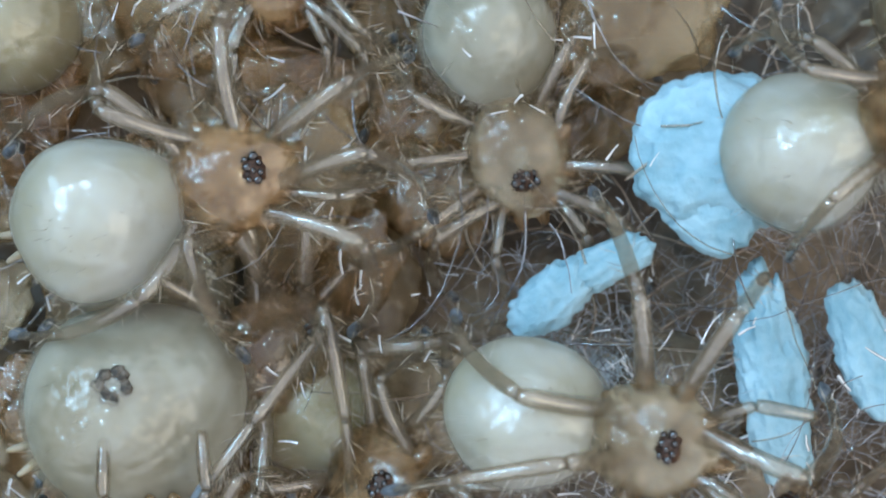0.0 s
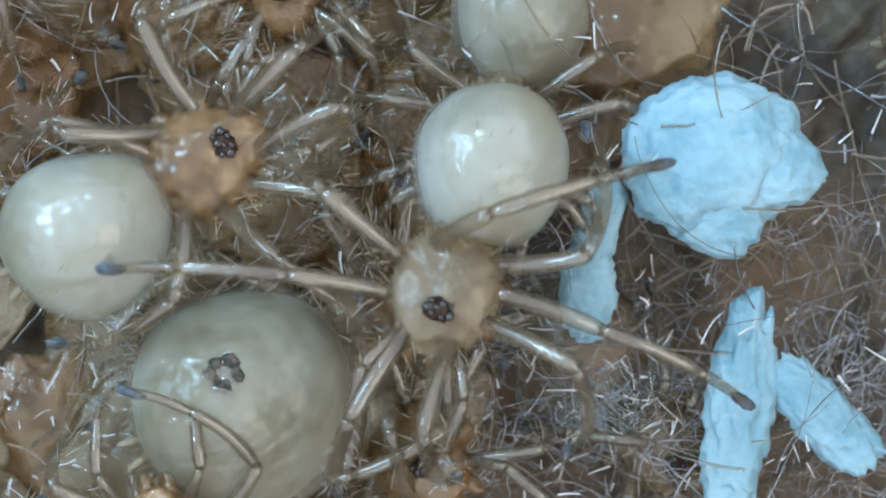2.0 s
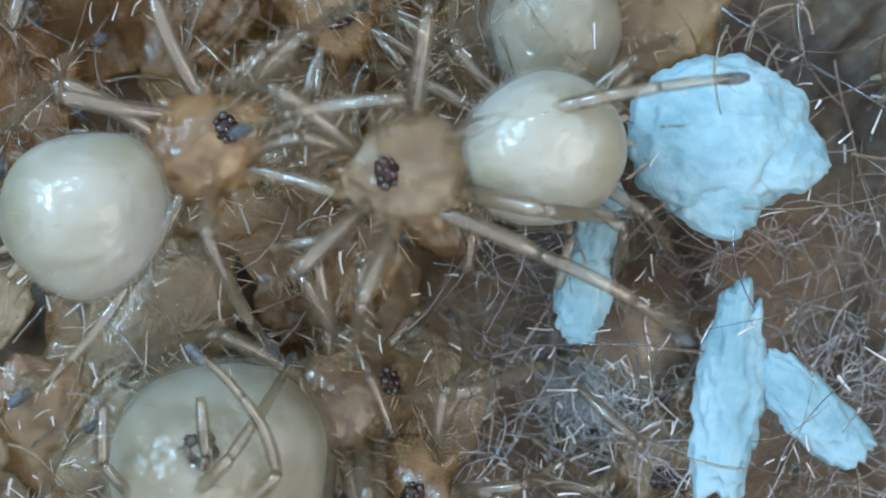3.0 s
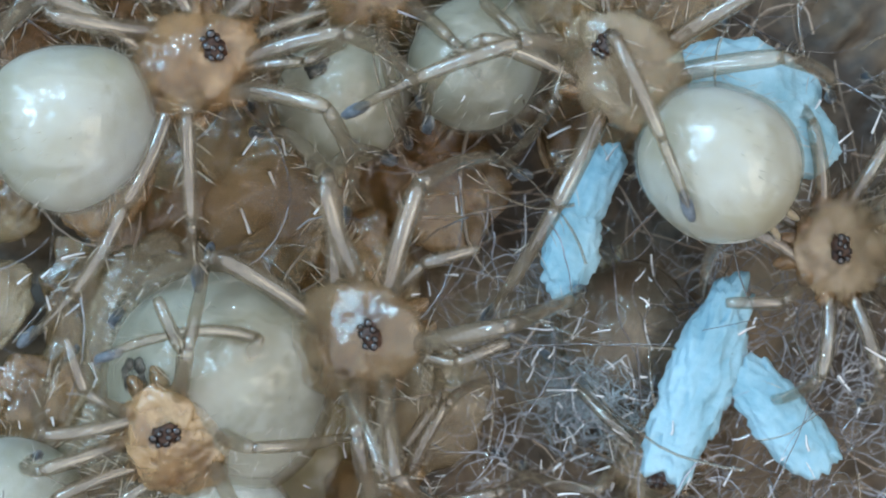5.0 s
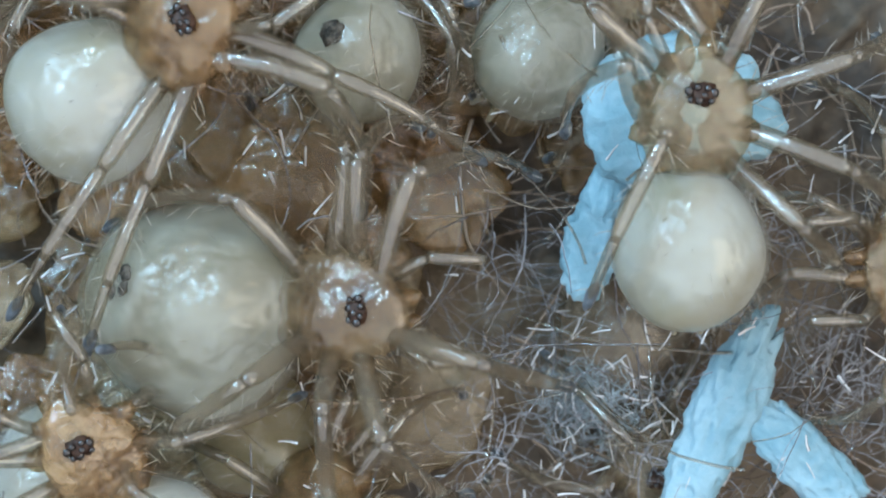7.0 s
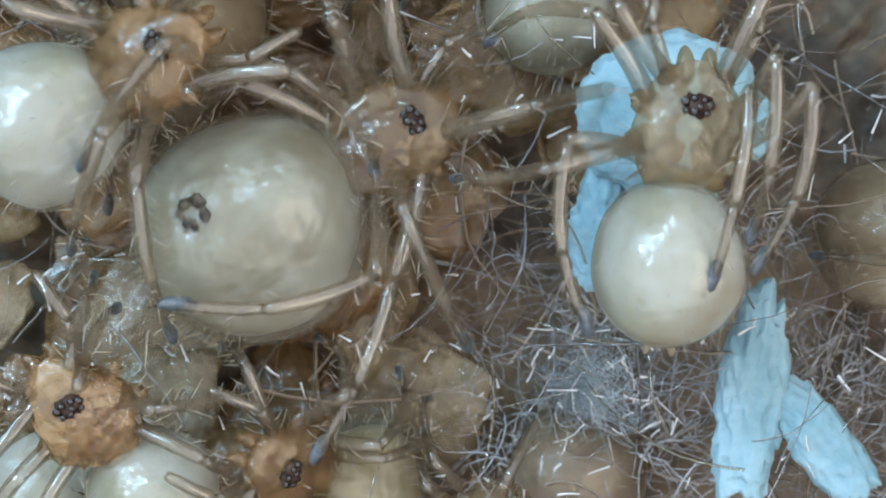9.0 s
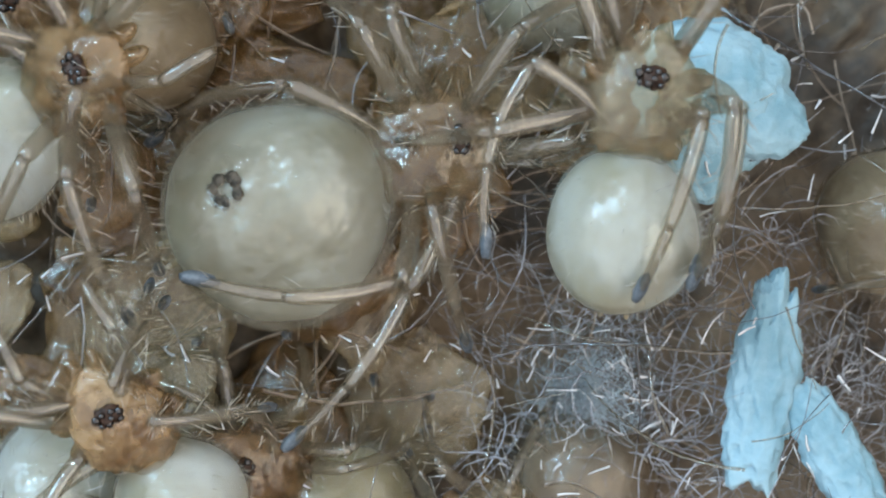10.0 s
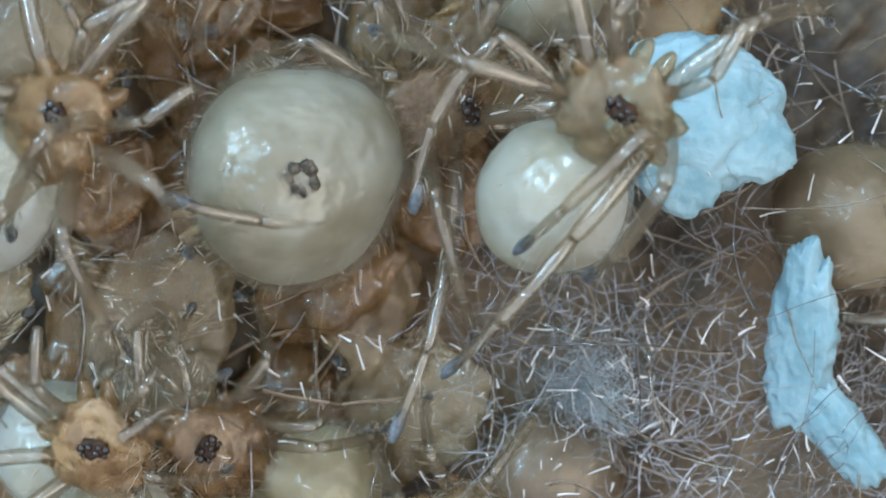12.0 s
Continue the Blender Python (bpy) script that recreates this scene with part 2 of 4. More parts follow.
# ---- crumpled shed skins between the bodies ----
def scrap(seed, x, y, z, size, yaw, mat=None):
    """A soft, dented, crumpled bag of thin skin."""
    rng = random.Random(seed)
    off = Vector((seed * 1.7, seed * 0.9, seed * 0.4))

    def dent(p, d):
        k = 1 + 0.34 * noise.noise(d * 1.5 + off) - 0.22 * abs(noise.noise(d * 3.0 + off)) - 0.07 * abs(noise.noise(d * 7.0 + off))
        return Vector((p.x * k, p.y * k, p.z * k))
    ob = new("skin_scrap", mesh_of("skin_scrap", *blob((size * 1.2, size * 0.85, 0.40), seed, 0.06, 1.3, 52, 36, 0.1, dent), mat or FILM))
    ob.matrix_basis = at(x, y, z, rng.uniform(-14, 14), rng.uniform(-14, 14), yaw)
    ring = [Vector((size * 1.1 * math.cos(a), size * 0.78 * math.sin(a), 0.10 + 0.25 * noise.noise(Vector((a, seed, 0))))) for a in [0.6 + 0.16 * n for n in range(14)]]
    part("curled_edge", mesh_of("curled_edge", *tube(ring, [0.03] + [0.075 + 0.03 * noise.noise(p * 3) for p in ring[1:-1]] + [0.03], 8), mat or FILM), ob)
    return tagged(ob, "crumpled amber-brown translucent scrap of shed skin", "shed skin", "skin scraps")


# more painted glints, as stiff white dashes over the lower half
fibres("stiff_hairs", 110, (-10, -5.6, 8, -0.6), (2.0, 4.6), (0.10, 0.40), (0.012, 0.042), 0.12, GLINT, 12, "short stiff hairs, whitened to stand for glints, scattered over the lower brood", 4)


def scatter_scraps():
    rng = random.Random(11)
    for k in range(60):
        col, row = k % 10, k // 10
        x, y = -9.8 + col * 2.2 + rng.uniform(-0.9, 0.9), -5.6 + row * 2.2 + rng.uniform(-0.8, 0.8)
        z, size, yaw = rng.uniform(0.6, 2.2), rng.uniform(1.0, 1.9), rng.uniform(0, 360)
        if (x > 0.4 and y < 1.0) or x > 4.2:
            continue
        scrap(100 + k, x, y, z, size, yaw, PALE_AMBER if x < 1 and y < 1 and k % 2 == 0 else (AMBER if k % 3 and x < 1 else FILM))


scatter_scraps()


# ---- spiderlings ----
def segment_mesh(name, length, r0, r1, sag, mat, knob=1.05):
    pts, rad = [], []
    for k in range(11):
        f = k / 10
        pts.append((length * f, 0, sag * math.sin(math.pi * f)))
        r = r0 + (r1 - r0) * f
        end = min(f, 1 - f)
        r *= 0.72 if end < 0.01 else (0.94 if end < 0.11 else 1.0)
        if 0.8 < f < 0.99:
            r *= knob
        rad.append(r)
    return mesh_of(name, *tube(pts, rad, 10), mat)


def bristle_mesh(name, length, r, count, seed, long=0.42):
    rng = random.Random(seed)
    pieces = []
    for k in range(count):
        f, a = rng.uniform(0.05, 0.98), rng.uniform(0, 2 * math.pi)
        n = Vector((0, math.cos(a), math.sin(a)))
        p = Vector((length * f, 0, 0)) + n * r * 0.9
        size = rng.uniform(0.5, 1.2) * long
        way = (n + Vector((rng.uniform(0.6, 1.8), 0, 0))).normalized()
        tip = p + way * size
        pieces.append(tube([p, p + way * size * 0.5 + n * 0.02, tip], [0.009, 0.007, 0.003], 3))
    return mesh_of(name, *join(pieces), BRISTLE)


FEMUR, TIBIA, TARSUS = 1.75, 1.65, 1.25


def leg_set(k):
    return {
        "femur": segment_mesh("femur", FEMUR * k, 0.165 * k, 0.135 * k, 0.13, LEG), "tibia": segment_mesh("tibia", TIBIA * k, 0.13 * k, 0.105 * k, 0.12, LEG),
        "tarsus": segment_mesh("tarsus", TARSUS * k, 0.10 * k, 0.07 * k, 0.06, LEG, 1.0),
        "femur_bristles": bristle_mesh("bristles", FEMUR * k, 0.16 * k, 8, 1), "tibia_bristles": bristle_mesh("bristles", TIBIA * k, 0.12 * k, 9, 2),
        "tarsus_bristles": bristle_mesh("bristles", TARSUS * k, 0.085 * k, 8, 3, 0.3),
        "claw_tuft": mesh_of("claw_tuft", *blob((0.27 * k, 0.095 * k, 0.095 * k), 4, 0.15, 2.5, 12, 10), DARK)}


LEGS = {k: leg_set(k) for k in (1.0, 1.2, 1.35)}
MESH = {
    "palp": segment_mesh("palp", 1.05, 0.14, 0.11, 0.08, LEG), "chelicera": mesh_of("chelicera", *blob((0.38, 0.17, 0.20), 5, 0.05, 1.0, 14, 10), AMBER),
    "eye": mesh_of("eye", *blob((0.09, 0.085, 0.06), 6, 0.0, 1.0, 10, 8), EYE),
    "coxa": mesh_of("coxa", *blob((0.52, 0.25, 0.22), 8, 0.12, 1.6, 18, 12), AMBER),
    "small_eye": mesh_of("eye", *blob((0.06, 0.068, 0.05), 6, 0.0, 1.0, 10, 8), EYE),
    "tubercle": mesh_of("tubercle", *blob((0.19, 0.25, 0.12), 7, 0.30, 2.0, 14, 10), MOUND),
    "spinneret": segment_mesh("spinneret", 0.45, 0.10, 0.05, 0.03, TAN),
}


def furrowed(p, d):
    """The carapace: flatter below, with a furrow in the middle and faint ones that ray out from it."""
    if d.z > 0:
        q = Vector((p.x + 0.25, p.y, 0))
        p.z -= 0.16 * math.exp(-q.length_squared / 0.02)
        p.z -= 0.06 * (0.5 + 0.5 * math.cos(math.atan2(q.y, q.x) * 8)) * min(1, q.length * 1.5)
    else:
        p.z *= 0.6
    return p


CARAPACES = [mesh_of("carapace", *blob((1.18, 0.98, 0.55), 10 + k, 0.075, 1.7, 34, 24, -0.14, furrowed), m) for k, m in enumerate((AMBER, PALE_AMBER, ORANGE))]
CARAPACES.append(mesh_of("carapace", *blob((1.36, 1.14, 0.66), 14, 0.08, 1.7, 34, 24, -0.14, furrowed), DEEP_AMBER))
LEG_YAW = (28, 66, 108, 146)


def abdomen_mesh(radii, seed, mat, k=1.0):
    """An abdomen's skin, or with k below 1 the filling inside it."""
    radii = [r * k for r in radii]

    def soft(p, d):
        # a faint keel on the back and two shallow dents on the flanks
        p.z += 0.03 * math.cos(3 * d.y) * max(d.z, 0)
        for c in (Vector((0.35, 0.75, 0.5)), Vector((-0.5, -0.6, 0.6)), Vector((0.7, -0.5, 0.55))):
            p *= 1 - 0.035 * math.exp(-(d - c.normalized()).length_squared / 0.12)
        return p
    return mesh_of("abdomen", *blob(radii, seed, 0.04, 1.0, 52, 36, -0.09, soft), mat)


def fuzz_mesh(radii, seed):
    """Short soft hairs on an abdomen."""
    rng = random.Random(seed)
    pieces = []
    for k in range(170):
        d = Vector((rng.gauss(0, 1), rng.gauss(0, 1), rng.gauss(0.2, 1))).normalized()
        t = 1 - 0.09 * d.x
        p = Vector((d.x * radii[0], d.y * radii[1] * t, d.z * radii[2] * t)) * 0.98
        way = (d + Vector((-0.7, rng.uniform(-0.3, 0.3), 0))).normalized() * rng.uniform(0.12, 0.26)
        pieces.append(tube([p, p + way * 0.6, p + way + d * 0.02], [0.006, 0.005, 0.002], 3))
    return mesh_of("fuzz", *join(pieces), BRISTLE)


def spider(name, radii, seed, skin, label, reach=2.45, shell=0, stain=None, size=1.0, carapace_label="amber translucent carapace"):
    """A spiderling; its origin is the middle of the abdomen, its head lies towards +x. Returns it with its legs."""
    root = tagged(new(name), label, "spider", "spiderling brood")
    glassy = skin is not CREAM
    body = part("abdomen", abdomen_mesh(radii, seed, TAN_SKIN if skin in (TAN, DUSKY) else CLEAR_SKIN if glassy else CREAM_SKIN), root, "smooth swollen abdomen in a thin glossy skin")
    part("filling", abdomen_mesh(radii, seed, skin, 0.925 if glassy else 0.96), body, "cloudy pale filling under clear skin", at(-0.05, 0.04, 0.02 - 0.01 * radii[2]))
    part("fuzz", fuzz_mesh(radii, seed), body)
    for s in (-1, 1):
        part("spinneret", MESH["spinneret"], body, "", at(-radii[0] * 0.93, s * 0.16, -0.15, 0, 15, 180 - s * 12))
    if stain:
        spots = []
        rng = random.Random(seed)
        for k in range(7):
            a = 2 * math.pi * k / 7 + rng.uniform(-0.2, 0.2)
            d = Vector((stain[0], stain[1], 1.0)) + Vector((math.cos(a), math.sin(a), 0)) * rng.uniform(0.115, 0.14)
            d.normalize()
            p = Vector((d.x * radii[0], d.y * radii[1] * (1 - 0.09 * d.x), d.z * radii[2] * (1 - 0.09 * d.x)))
            spots.append(moved(blob((0.11 + 0.04 * rng.random(), 0.12, 0.05), seed + k, 0.2, 2.0, 14, 10), Matrix.Translation(p * MM * stain[2]) @ d.to_track_quat("Z", "X").to_matrix().to_4x4() @ pose(0, 0, 0, 0, 0, rng.uniform(0, 180))))
        part("stain", mesh_of("stain", *join(spots), STAIN), body, "dark brown ring-shaped mark")
    c = Vector((reach, 0, 0.05))
    grow = 1.08 if size > 1.3 else 1.0
    head = part("carapace", CARAPACES[shell if size < 1.3 else 3], root, carapace_label, at(*c))
    neck = mesh_of("pedicel", *tube([(radii[0] * 0.8, 0, 0), (radii[0] * 0.8 + 0.3, 0, 0.02), (reach - 0.7, 0, 0.02)], [0.42, 0.26, 0.34], 12), AMBER)
    part("pedicel", neck, root)
    part("eye_tubercle", MESH["tubercle"], head, "dark raised eye mound", at(0.50 * grow, 0, 0.46 * grow, 0, 12, 0))
    for k, (x, y) in enumerate(((0.12, 0.08), (0.10, -0.10), (0.05, 0.22), (0.01, -0.21), (-0.11, 0.19), (-0.13, -0.17), (-0.10, 0.05), (-0.02, -0.04))):
        part("eye", MESH["eye" if k in (2, 3, 6) else "small_eye"], head, "glossy black eye", at(0.50 * grow + x, y, 0.46 * grow + 0.115 - abs(y) * 0.28))
    for s in (-1, 1):
        part("chelicera", MESH["chelicera"], root, "", at(c.x + 0.92 + 0.15 * grow, s * 0.20, -0.20, 0, 24, s * 4))
        part("palp", MESH["palp"], root, "", at(c.x + 0.85, s * 0.50, -0.05, 0, -14, s * 24))
        part("palp_tip", MESH["palp"], root, "", at(c.x + 0.85 + 0.93, s * 0.93, 0.20, 0, 34, s * -4))
    legs = []
    for s in (-1, 1):
        for k in range(4):
            a = radians(LEG_YAW[k])
            hip = Vector((c.x + 0.82 * math.cos(a), s * 0.80 * math.sin(a), -0.02))
            part("coxa", MESH["coxa"], root, "", at(hip.x - 0.06 * math.cos(a), hip.y - 0.06 * s * math.sin(a), -0.06, 0, -12, s * LEG_YAW[k]))
            bones = []
            for bone in ("femur", "tibia", "tarsus"):
                ob = part(bone, LEGS[size][bone], root, "translucent bristly leg joint")
                part("bristles", LEGS[size][bone + "_bristles"], ob)
                bones.append(ob)
            part("claw_tuft", LEGS[size]["claw_tuft"], bones[2], "dark claw tuft", at(TARSUS * size - 0.12, 0, 0))
            legs.append((bones, hip, s, k, size))
    return root, legs


def axes(origin, way, up):
    """A pose at origin whose x axis runs along way and whose z axis leans to up."""
    x = way.normalized()
    y = up.cross(x).normalized()
    z = x.cross(y)
    m = Matrix((x, y, z)).transposed().to_4x4()
    m.translation = origin * MM
    return m


def leg_bones(hip, tip, up, k):
    """Poses of the three joints of a leg that reaches from hip to tip and bends towards up, all in its spider's space."""
    one, a, b, curl = FEMUR * 0.97 * k, TIBIA * 0.97 * k, TARSUS * k, radians(24)
    two = math.sqrt(a * a + b * b + 2 * a * b * math.cos(curl))
    tilt = math.asin(b * math.sin(curl) / two)
    way = tip - hip
    far = min(max(way.length, abs(two - one) + 0.25), (one + two) * 0.985)
    way.normalize()
    angle = math.acos(max(-1, min(1, (one * one + far * far - two * two) / (2 * one * far))))
    side = (up - way * up.dot(way)).normalized()
    knee = hip + (way * math.cos(angle) + side * math.sin(angle)) * one
    low = (hip + way * far - knee).normalized()
    out = (side - low * side.dot(low)).normalized()
    shin = low * math.cos(tilt) + out * math.sin(tilt)
    foot = low * math.cos(curl - tilt) - out * math.sin(curl - tilt)
    return axes(hip, knee - hip, side), axes(knee, shin, out), axes(knee + shin * a, foot, out)


def between(rows, t):
    """The pose of a body at t seconds, from its rows."""
    for (t0, m0), (t1, m1) in zip(rows, rows[1:]):
        if t <= t1:
            f = max(0.0, (t - t0) / (t1 - t0))
            f = f * f * (3 - 2 * f)
            q = m0.to_quaternion().slerp(m1.to_quaternion(), f)
            return Matrix.LocRotScale(m0.translation.lerp(m1.translation, f), q, None)
    return rows[-1][1]


ABDOMENS = []


def over_bodies(tip, t):
    """Lifts a foot onto the back of any abdomen that lies under it."""
    for rows, radius in ABDOMENS:
        c = between(rows, t).translation / MM
        flat = math.hypot(tip.x - c.x, tip.y - c.y)
        if flat < radius:
            tip.z = max(tip.z, c.z + math.sqrt(radius * radius - flat * flat) * 0.95 + 0.12)
    return tip


def off_bodies(tip, t):
    """Sets a foot down beside an abdomen rather than on it."""
    for rows, radius in ABDOMENS:
        c = between(rows, t).translation / MM
        flat = math.hypot(tip.x - c.x, tip.y - c.y)
        if 0.08 < flat < radius + 0.1:
            k = (radius + 0.2) / flat
            tip.x, tip.y = c.x + (tip.x - c.x) * k, c.y + (tip.y - c.y) * k
    return tip


def sunk(points, t):
    """How deep points lie inside the abdomens, in all."""
    deep = 0.0
    for rows, radius in ABDOMENS:
        c = between(rows, t).translation / MM
        deep += sum(max(0.0, radius + 0.12 - (p - c).length) for p in points)
    return deep


def clear_leg(hip, tip, up, size, m, inverse, t, last):
    """The joints of a leg that keeps out of the bodies: the knee is tried at several slants, the foot at several heights."""
    best = None
    tries = [(0.0, up), (0.35, up + Vector((0, 0, 1.2))), (0.8, up + Vector((0, 0, 2.5))), (0.5, up + Vector((1.2, 0, 0.5))), (0.5, up + Vector((-1.2, 0, 0.5))),
             (0.5, up + Vector((0, 1.4, 0.4))), (0.5, up + Vector((0, -1.4, 0.4))), (1.4, up + Vector((0, 0, 4.0)))]
    for n in [last] + [k for k in range(len(tries)) if k != last]:
        lift, slant = tries[n]
        local = leg_bones(hip, (inverse @ ((tip + Vector((0, 0, lift))) * MM)) / MM, inverse.to_3x3() @ slant, size)
        points = []
        for bone, long in zip(local, (FEMUR, TIBIA, TARSUS)):
            points += [(m @ (bone @ Vector((long * size * f * MM, 0, 0)))) / MM for f in (0.35, 0.7, 1.0)]
        deep = sunk(points[1:], t)
        if best is None or deep < best[0] - 0.05:
            best = (deep, n, local)
        if best[0] < 0.06:
            break
    return best[2], best[1]


def gait(legs, rows, set_feet=None, seed=0, stance=2.2, spread=1.0):
    """Keys the legs of a spider whose body follows rows: each foot stays planted until its body has moved on, then steps after it.
    set_feet: for a leg (side, number), its places at times and the way in which its knee stands out."""
    rng = random.Random(seed)
    times = [n * 0.25 for n in range(49)]
    bodies = [between(rows, t) for t in times]
    for bones, hip, s, k, size in legs:
        reach, lean, knee = rng.uniform(2.2, 3.2) * size * spread, rng.uniform(-14, 14), Vector((rng.uniform(-0.6, 0.6), rng.uniform(-0.6, 0.6), 1.0))
        keyed = ([], [], [])
        planted, last = None, 0
        given, hint = (set_feet or {}).get((s, k), ((), None))
        for t, m in zip(times, bodies):
            inverse = m.inverted()
            heading = m.to_quaternion() @ Vector((1, 0, 0))
            yaw = math.atan2(heading.y, heading.x) + s * radians(LEG_YAW[k] + lean)
            root = (m @ (hip * MM)) / MM
            wish = root + Vector((math.cos(yaw), math.sin(yaw), 0)) * reach
            wish.z = max(root.z - stance * rng.uniform(0.8, 1.1), 1.2)
            if planted is None or (planted - wish).length > 0.85:
                planted = off_bodies(wish.copy() if planted is None else planted.lerp(wish, 0.9), t)
            tip, up = planted, knee
            for (t0, *p0), (t1, *p1) in zip(given, given[1:]):
                if t0 <= t <= t1 and t1 - t0 < 1.1:
                    tip, up = Vector(p0).lerp(Vector(p1), (t - t0) / (t1 - t0)), Vector(hint)
                    planted = tip.copy()
            if not hint or up is knee:
                tip = over_bodies(off_bodies(tip.copy(), t), t)
            if up is not knee and tip.z > 7.0:
                local = leg_bones(hip, (inverse @ (tip * MM)) / MM, inverse.to_3x3() @ up, size)
            else:
                local, last = clear_leg(hip, tip, up, size, m, inverse, t, last)
            for row, bone_pose in zip(keyed, local):
                row.append((t, bone_pose))
        for bone, row in zip(bones, keyed):
            walk(bone, row)


cream_spider, cream_legs = spider("spiderling", (1.62, 1.55, 1.45), 21, CREAM, "glossy cream spiderling with amber head and translucent legs", size=1.2)
large_spider, large_legs = spider("spiderling", (2.34, 2.24, 1.85), 22, CLEAR_CREAM, "large translucent yellowish spiderling with a dark ringed mark", 3.0, 0, (-0.36, 0.30, 0.998), 1.35)
climbing_spider, climbing_legs = spider("spiderling", (1.52, 1.42, 1.38), 23, CREAM, "pale cream spiderling with tan head climbing over others", 2.35, 1, size=1.2)
edge_spider, edge_legs = spider("spiderling", (1.62, 1.52, 1.45), 24, CREAM, "pale cream spiderling crawling behind a white husk")
upper_spider, upper_legs = spider("spiderling", (1.55, 1.40, 1.35), 25, CLEAR_CREAM, "dull cream spiderling half buried among legs", 2.4, 1)
spotted_spider, spotted_legs = spider("spiderling", (1.45, 1.35, 1.30), 26, CLEAR_CREAM, "cream spiderling with a dark spot on its abdomen", 2.3, 0, (0.35, 0.50, 0.998))
corner_spider, corner_legs = spider("spiderling", (1.5, 1.42, 1.3), 27, OLIVE, "yellowish spiderling at the rim of the brood")
amber_spider, amber_legs = spider("spiderling", (1.7, 1.5, 1.3), 28, TAN, "tan amber spiderling with glossy head", 2.5, 0)
orange_spider, orange_legs = spider("spiderling", (1.35, 1.3, 1.2), 29, CREAM, "cream spiderling with a glossy orange-brown head", 2.3, 2)
tan_spider, tan_legs = spider("spiderling", (1.8, 1.6, 1.35), 30, TAN, "dull tan spiderling lying in the silk", 2.6, 1)
low_spider, low_legs = spider("spiderling", (1.5, 1.4, 1.2), 31, OLIVE, "olive-yellow spiderling low under a larger one", 2.4, 0)
rim_spider, rim_legs = spider("spiderling", (1.5, 1.4, 1.25), 33, CREAM, "pale cream spiderling low at the rim of the brood", 2.4, 2)
grey_spider, grey_legs = spider("spiderling", (1.6, 1.45, 1.2), 32, DUSKY, "grey-tan spiderling under the silk tuft", 2.4, 1)


# ---- white husks ----
def crumple(radii, seed, rough, seg=44, rings=40, hook=0.0, flat=0.0, blunt=0.0, jag=0.12, neck=0.0):
    """A dry, crumpled skin: folds, creases and a torn rim."""
    off = Vector((seed * 2.7, seed * 1.3, seed * 4.1))

    def fold(p, d):
        q = d * 1.7 + off
        ridge = 1 - abs(noise.noise(q * 1.6)) * 2
        crease = 1 - abs(noise.noise(q * 4.0)) * 2
        rim = max(1 - d.x * d.x, 0.0) ** 0.5
        p = Vector((p.x, p.y * max(rim, 0.02) ** -blunt, p.z * max(rim, 0.02) ** -blunt))
        k = 1 + rough * (0.35 + 0.65 * rim) * (ridge - 0.5) + rim * rough * (0.50 * (crease - 0.5) + 0.14 * noise.noise(q * 7) + 0.06 * noise.noise(q * 15))
        lie = d.x * d.x + d.y * d.y
        round_ = Vector((d.x, d.y, 0)) / max(lie ** 0.5, 0.01)
        torn = 1 + jag * lie * lie * (noise.noise(round_ * 3.0 + off) + 0.55 * noise.noise(round_ * 7.0 + off) + 0.35 * abs(noise.noise(round_ * 15.0 + off)))
        seam = 1 + 0.05 * noise.noise(Vector((d.x * 1.2, d.y * 9.0, seed)))
        p = Vector((p.x * k * torn, p.y * k * torn, p.z * k * seam))
        if neck:
            thin = 1 / (1 + math.exp((d.x + 0.42) * 14))
            p.y = p.y * (1 - neck * thin) + 0.16 * neck * thin
        if hook:
            p.y -= hook * math.exp(-((d.x - 0.05) ** 2 + (d.z - 0.1) ** 2) / 0.06) * max(-d.y, 0)
        return p
    return blob(radii, seed, rough * 0.4, 1.4, seg, rings, flat, fold)


shell = tagged(new("egg_shell"), "crumpled bluish-white shed egg skin with torn flaps", "egg skin")
part("membrane", mesh_of("membrane", *crumple((1.74, 1.54, 0.80), 41, 0.09, 84, 60, hook=0.30, jag=0.08), HUSK), shell, "wrinkled bluish-white membrane")
part("torn_flap", mesh_of("torn_flap", *crumple((1.02, 0.85, 0.42), 46, 0.10, 44, 34, blunt=-0.25, jag=0.08), HUSK), shell, "pointed torn flap", at(-0.08, -0.98, 0.12, 8, 0, -70))
part("torn_flap", mesh_of("torn_flap", *crumple((1.10, 0.85, 0.36), 47, 0.10, 44, 34, blunt=-0.25, jag=0.08), HUSK), shell, "curled torn flap", at(1.02, -0.30, 0.22, -10, 0, -24))
husk = tagged(new("shed_husk"), "forked chalky white shed husk with torn edges", "husk", "shed husks")
part("long_lobe", mesh_of("long_lobe", *crumple((2.05, 0.69, 0.36), 42, 0.15, 72, 72, flat=0.0, blunt=0.46, jag=0.14, neck=0.26), HUSK), husk, "long ragged white lobe")
short_lobe = part("short_lobe", mesh_of("short_lobe", *crumple((1.38, 0.58, 0.32), 43, 0.13, 56, 50, blunt=0.42, jag=0.14), HUSK), husk, "shorter ragged white lobe")
sliver = tagged(new("shed_husk"), "narrow upright white shed husk in the silk", "husk", "shed husks")
part("upper_lobe", mesh_of("upper_lobe", *crumple((1.05, 0.40, 0.30), 44, 0.14, 48, 40, flat=0.1, blunt=0.25), HUSK), sliver, "narrow white lobe", at(0.55, 0, 0, 0, 0, -6))
part("lower_lobe", mesh_of("lower_lobe", *crumple((0.92, 0.52, 0.32), 45, 0.15, 48, 40, blunt=0.25), HUSK), sliver, "swollen white lobe", at(-0.60, 0.04, 0.02, 0, 0, 10))


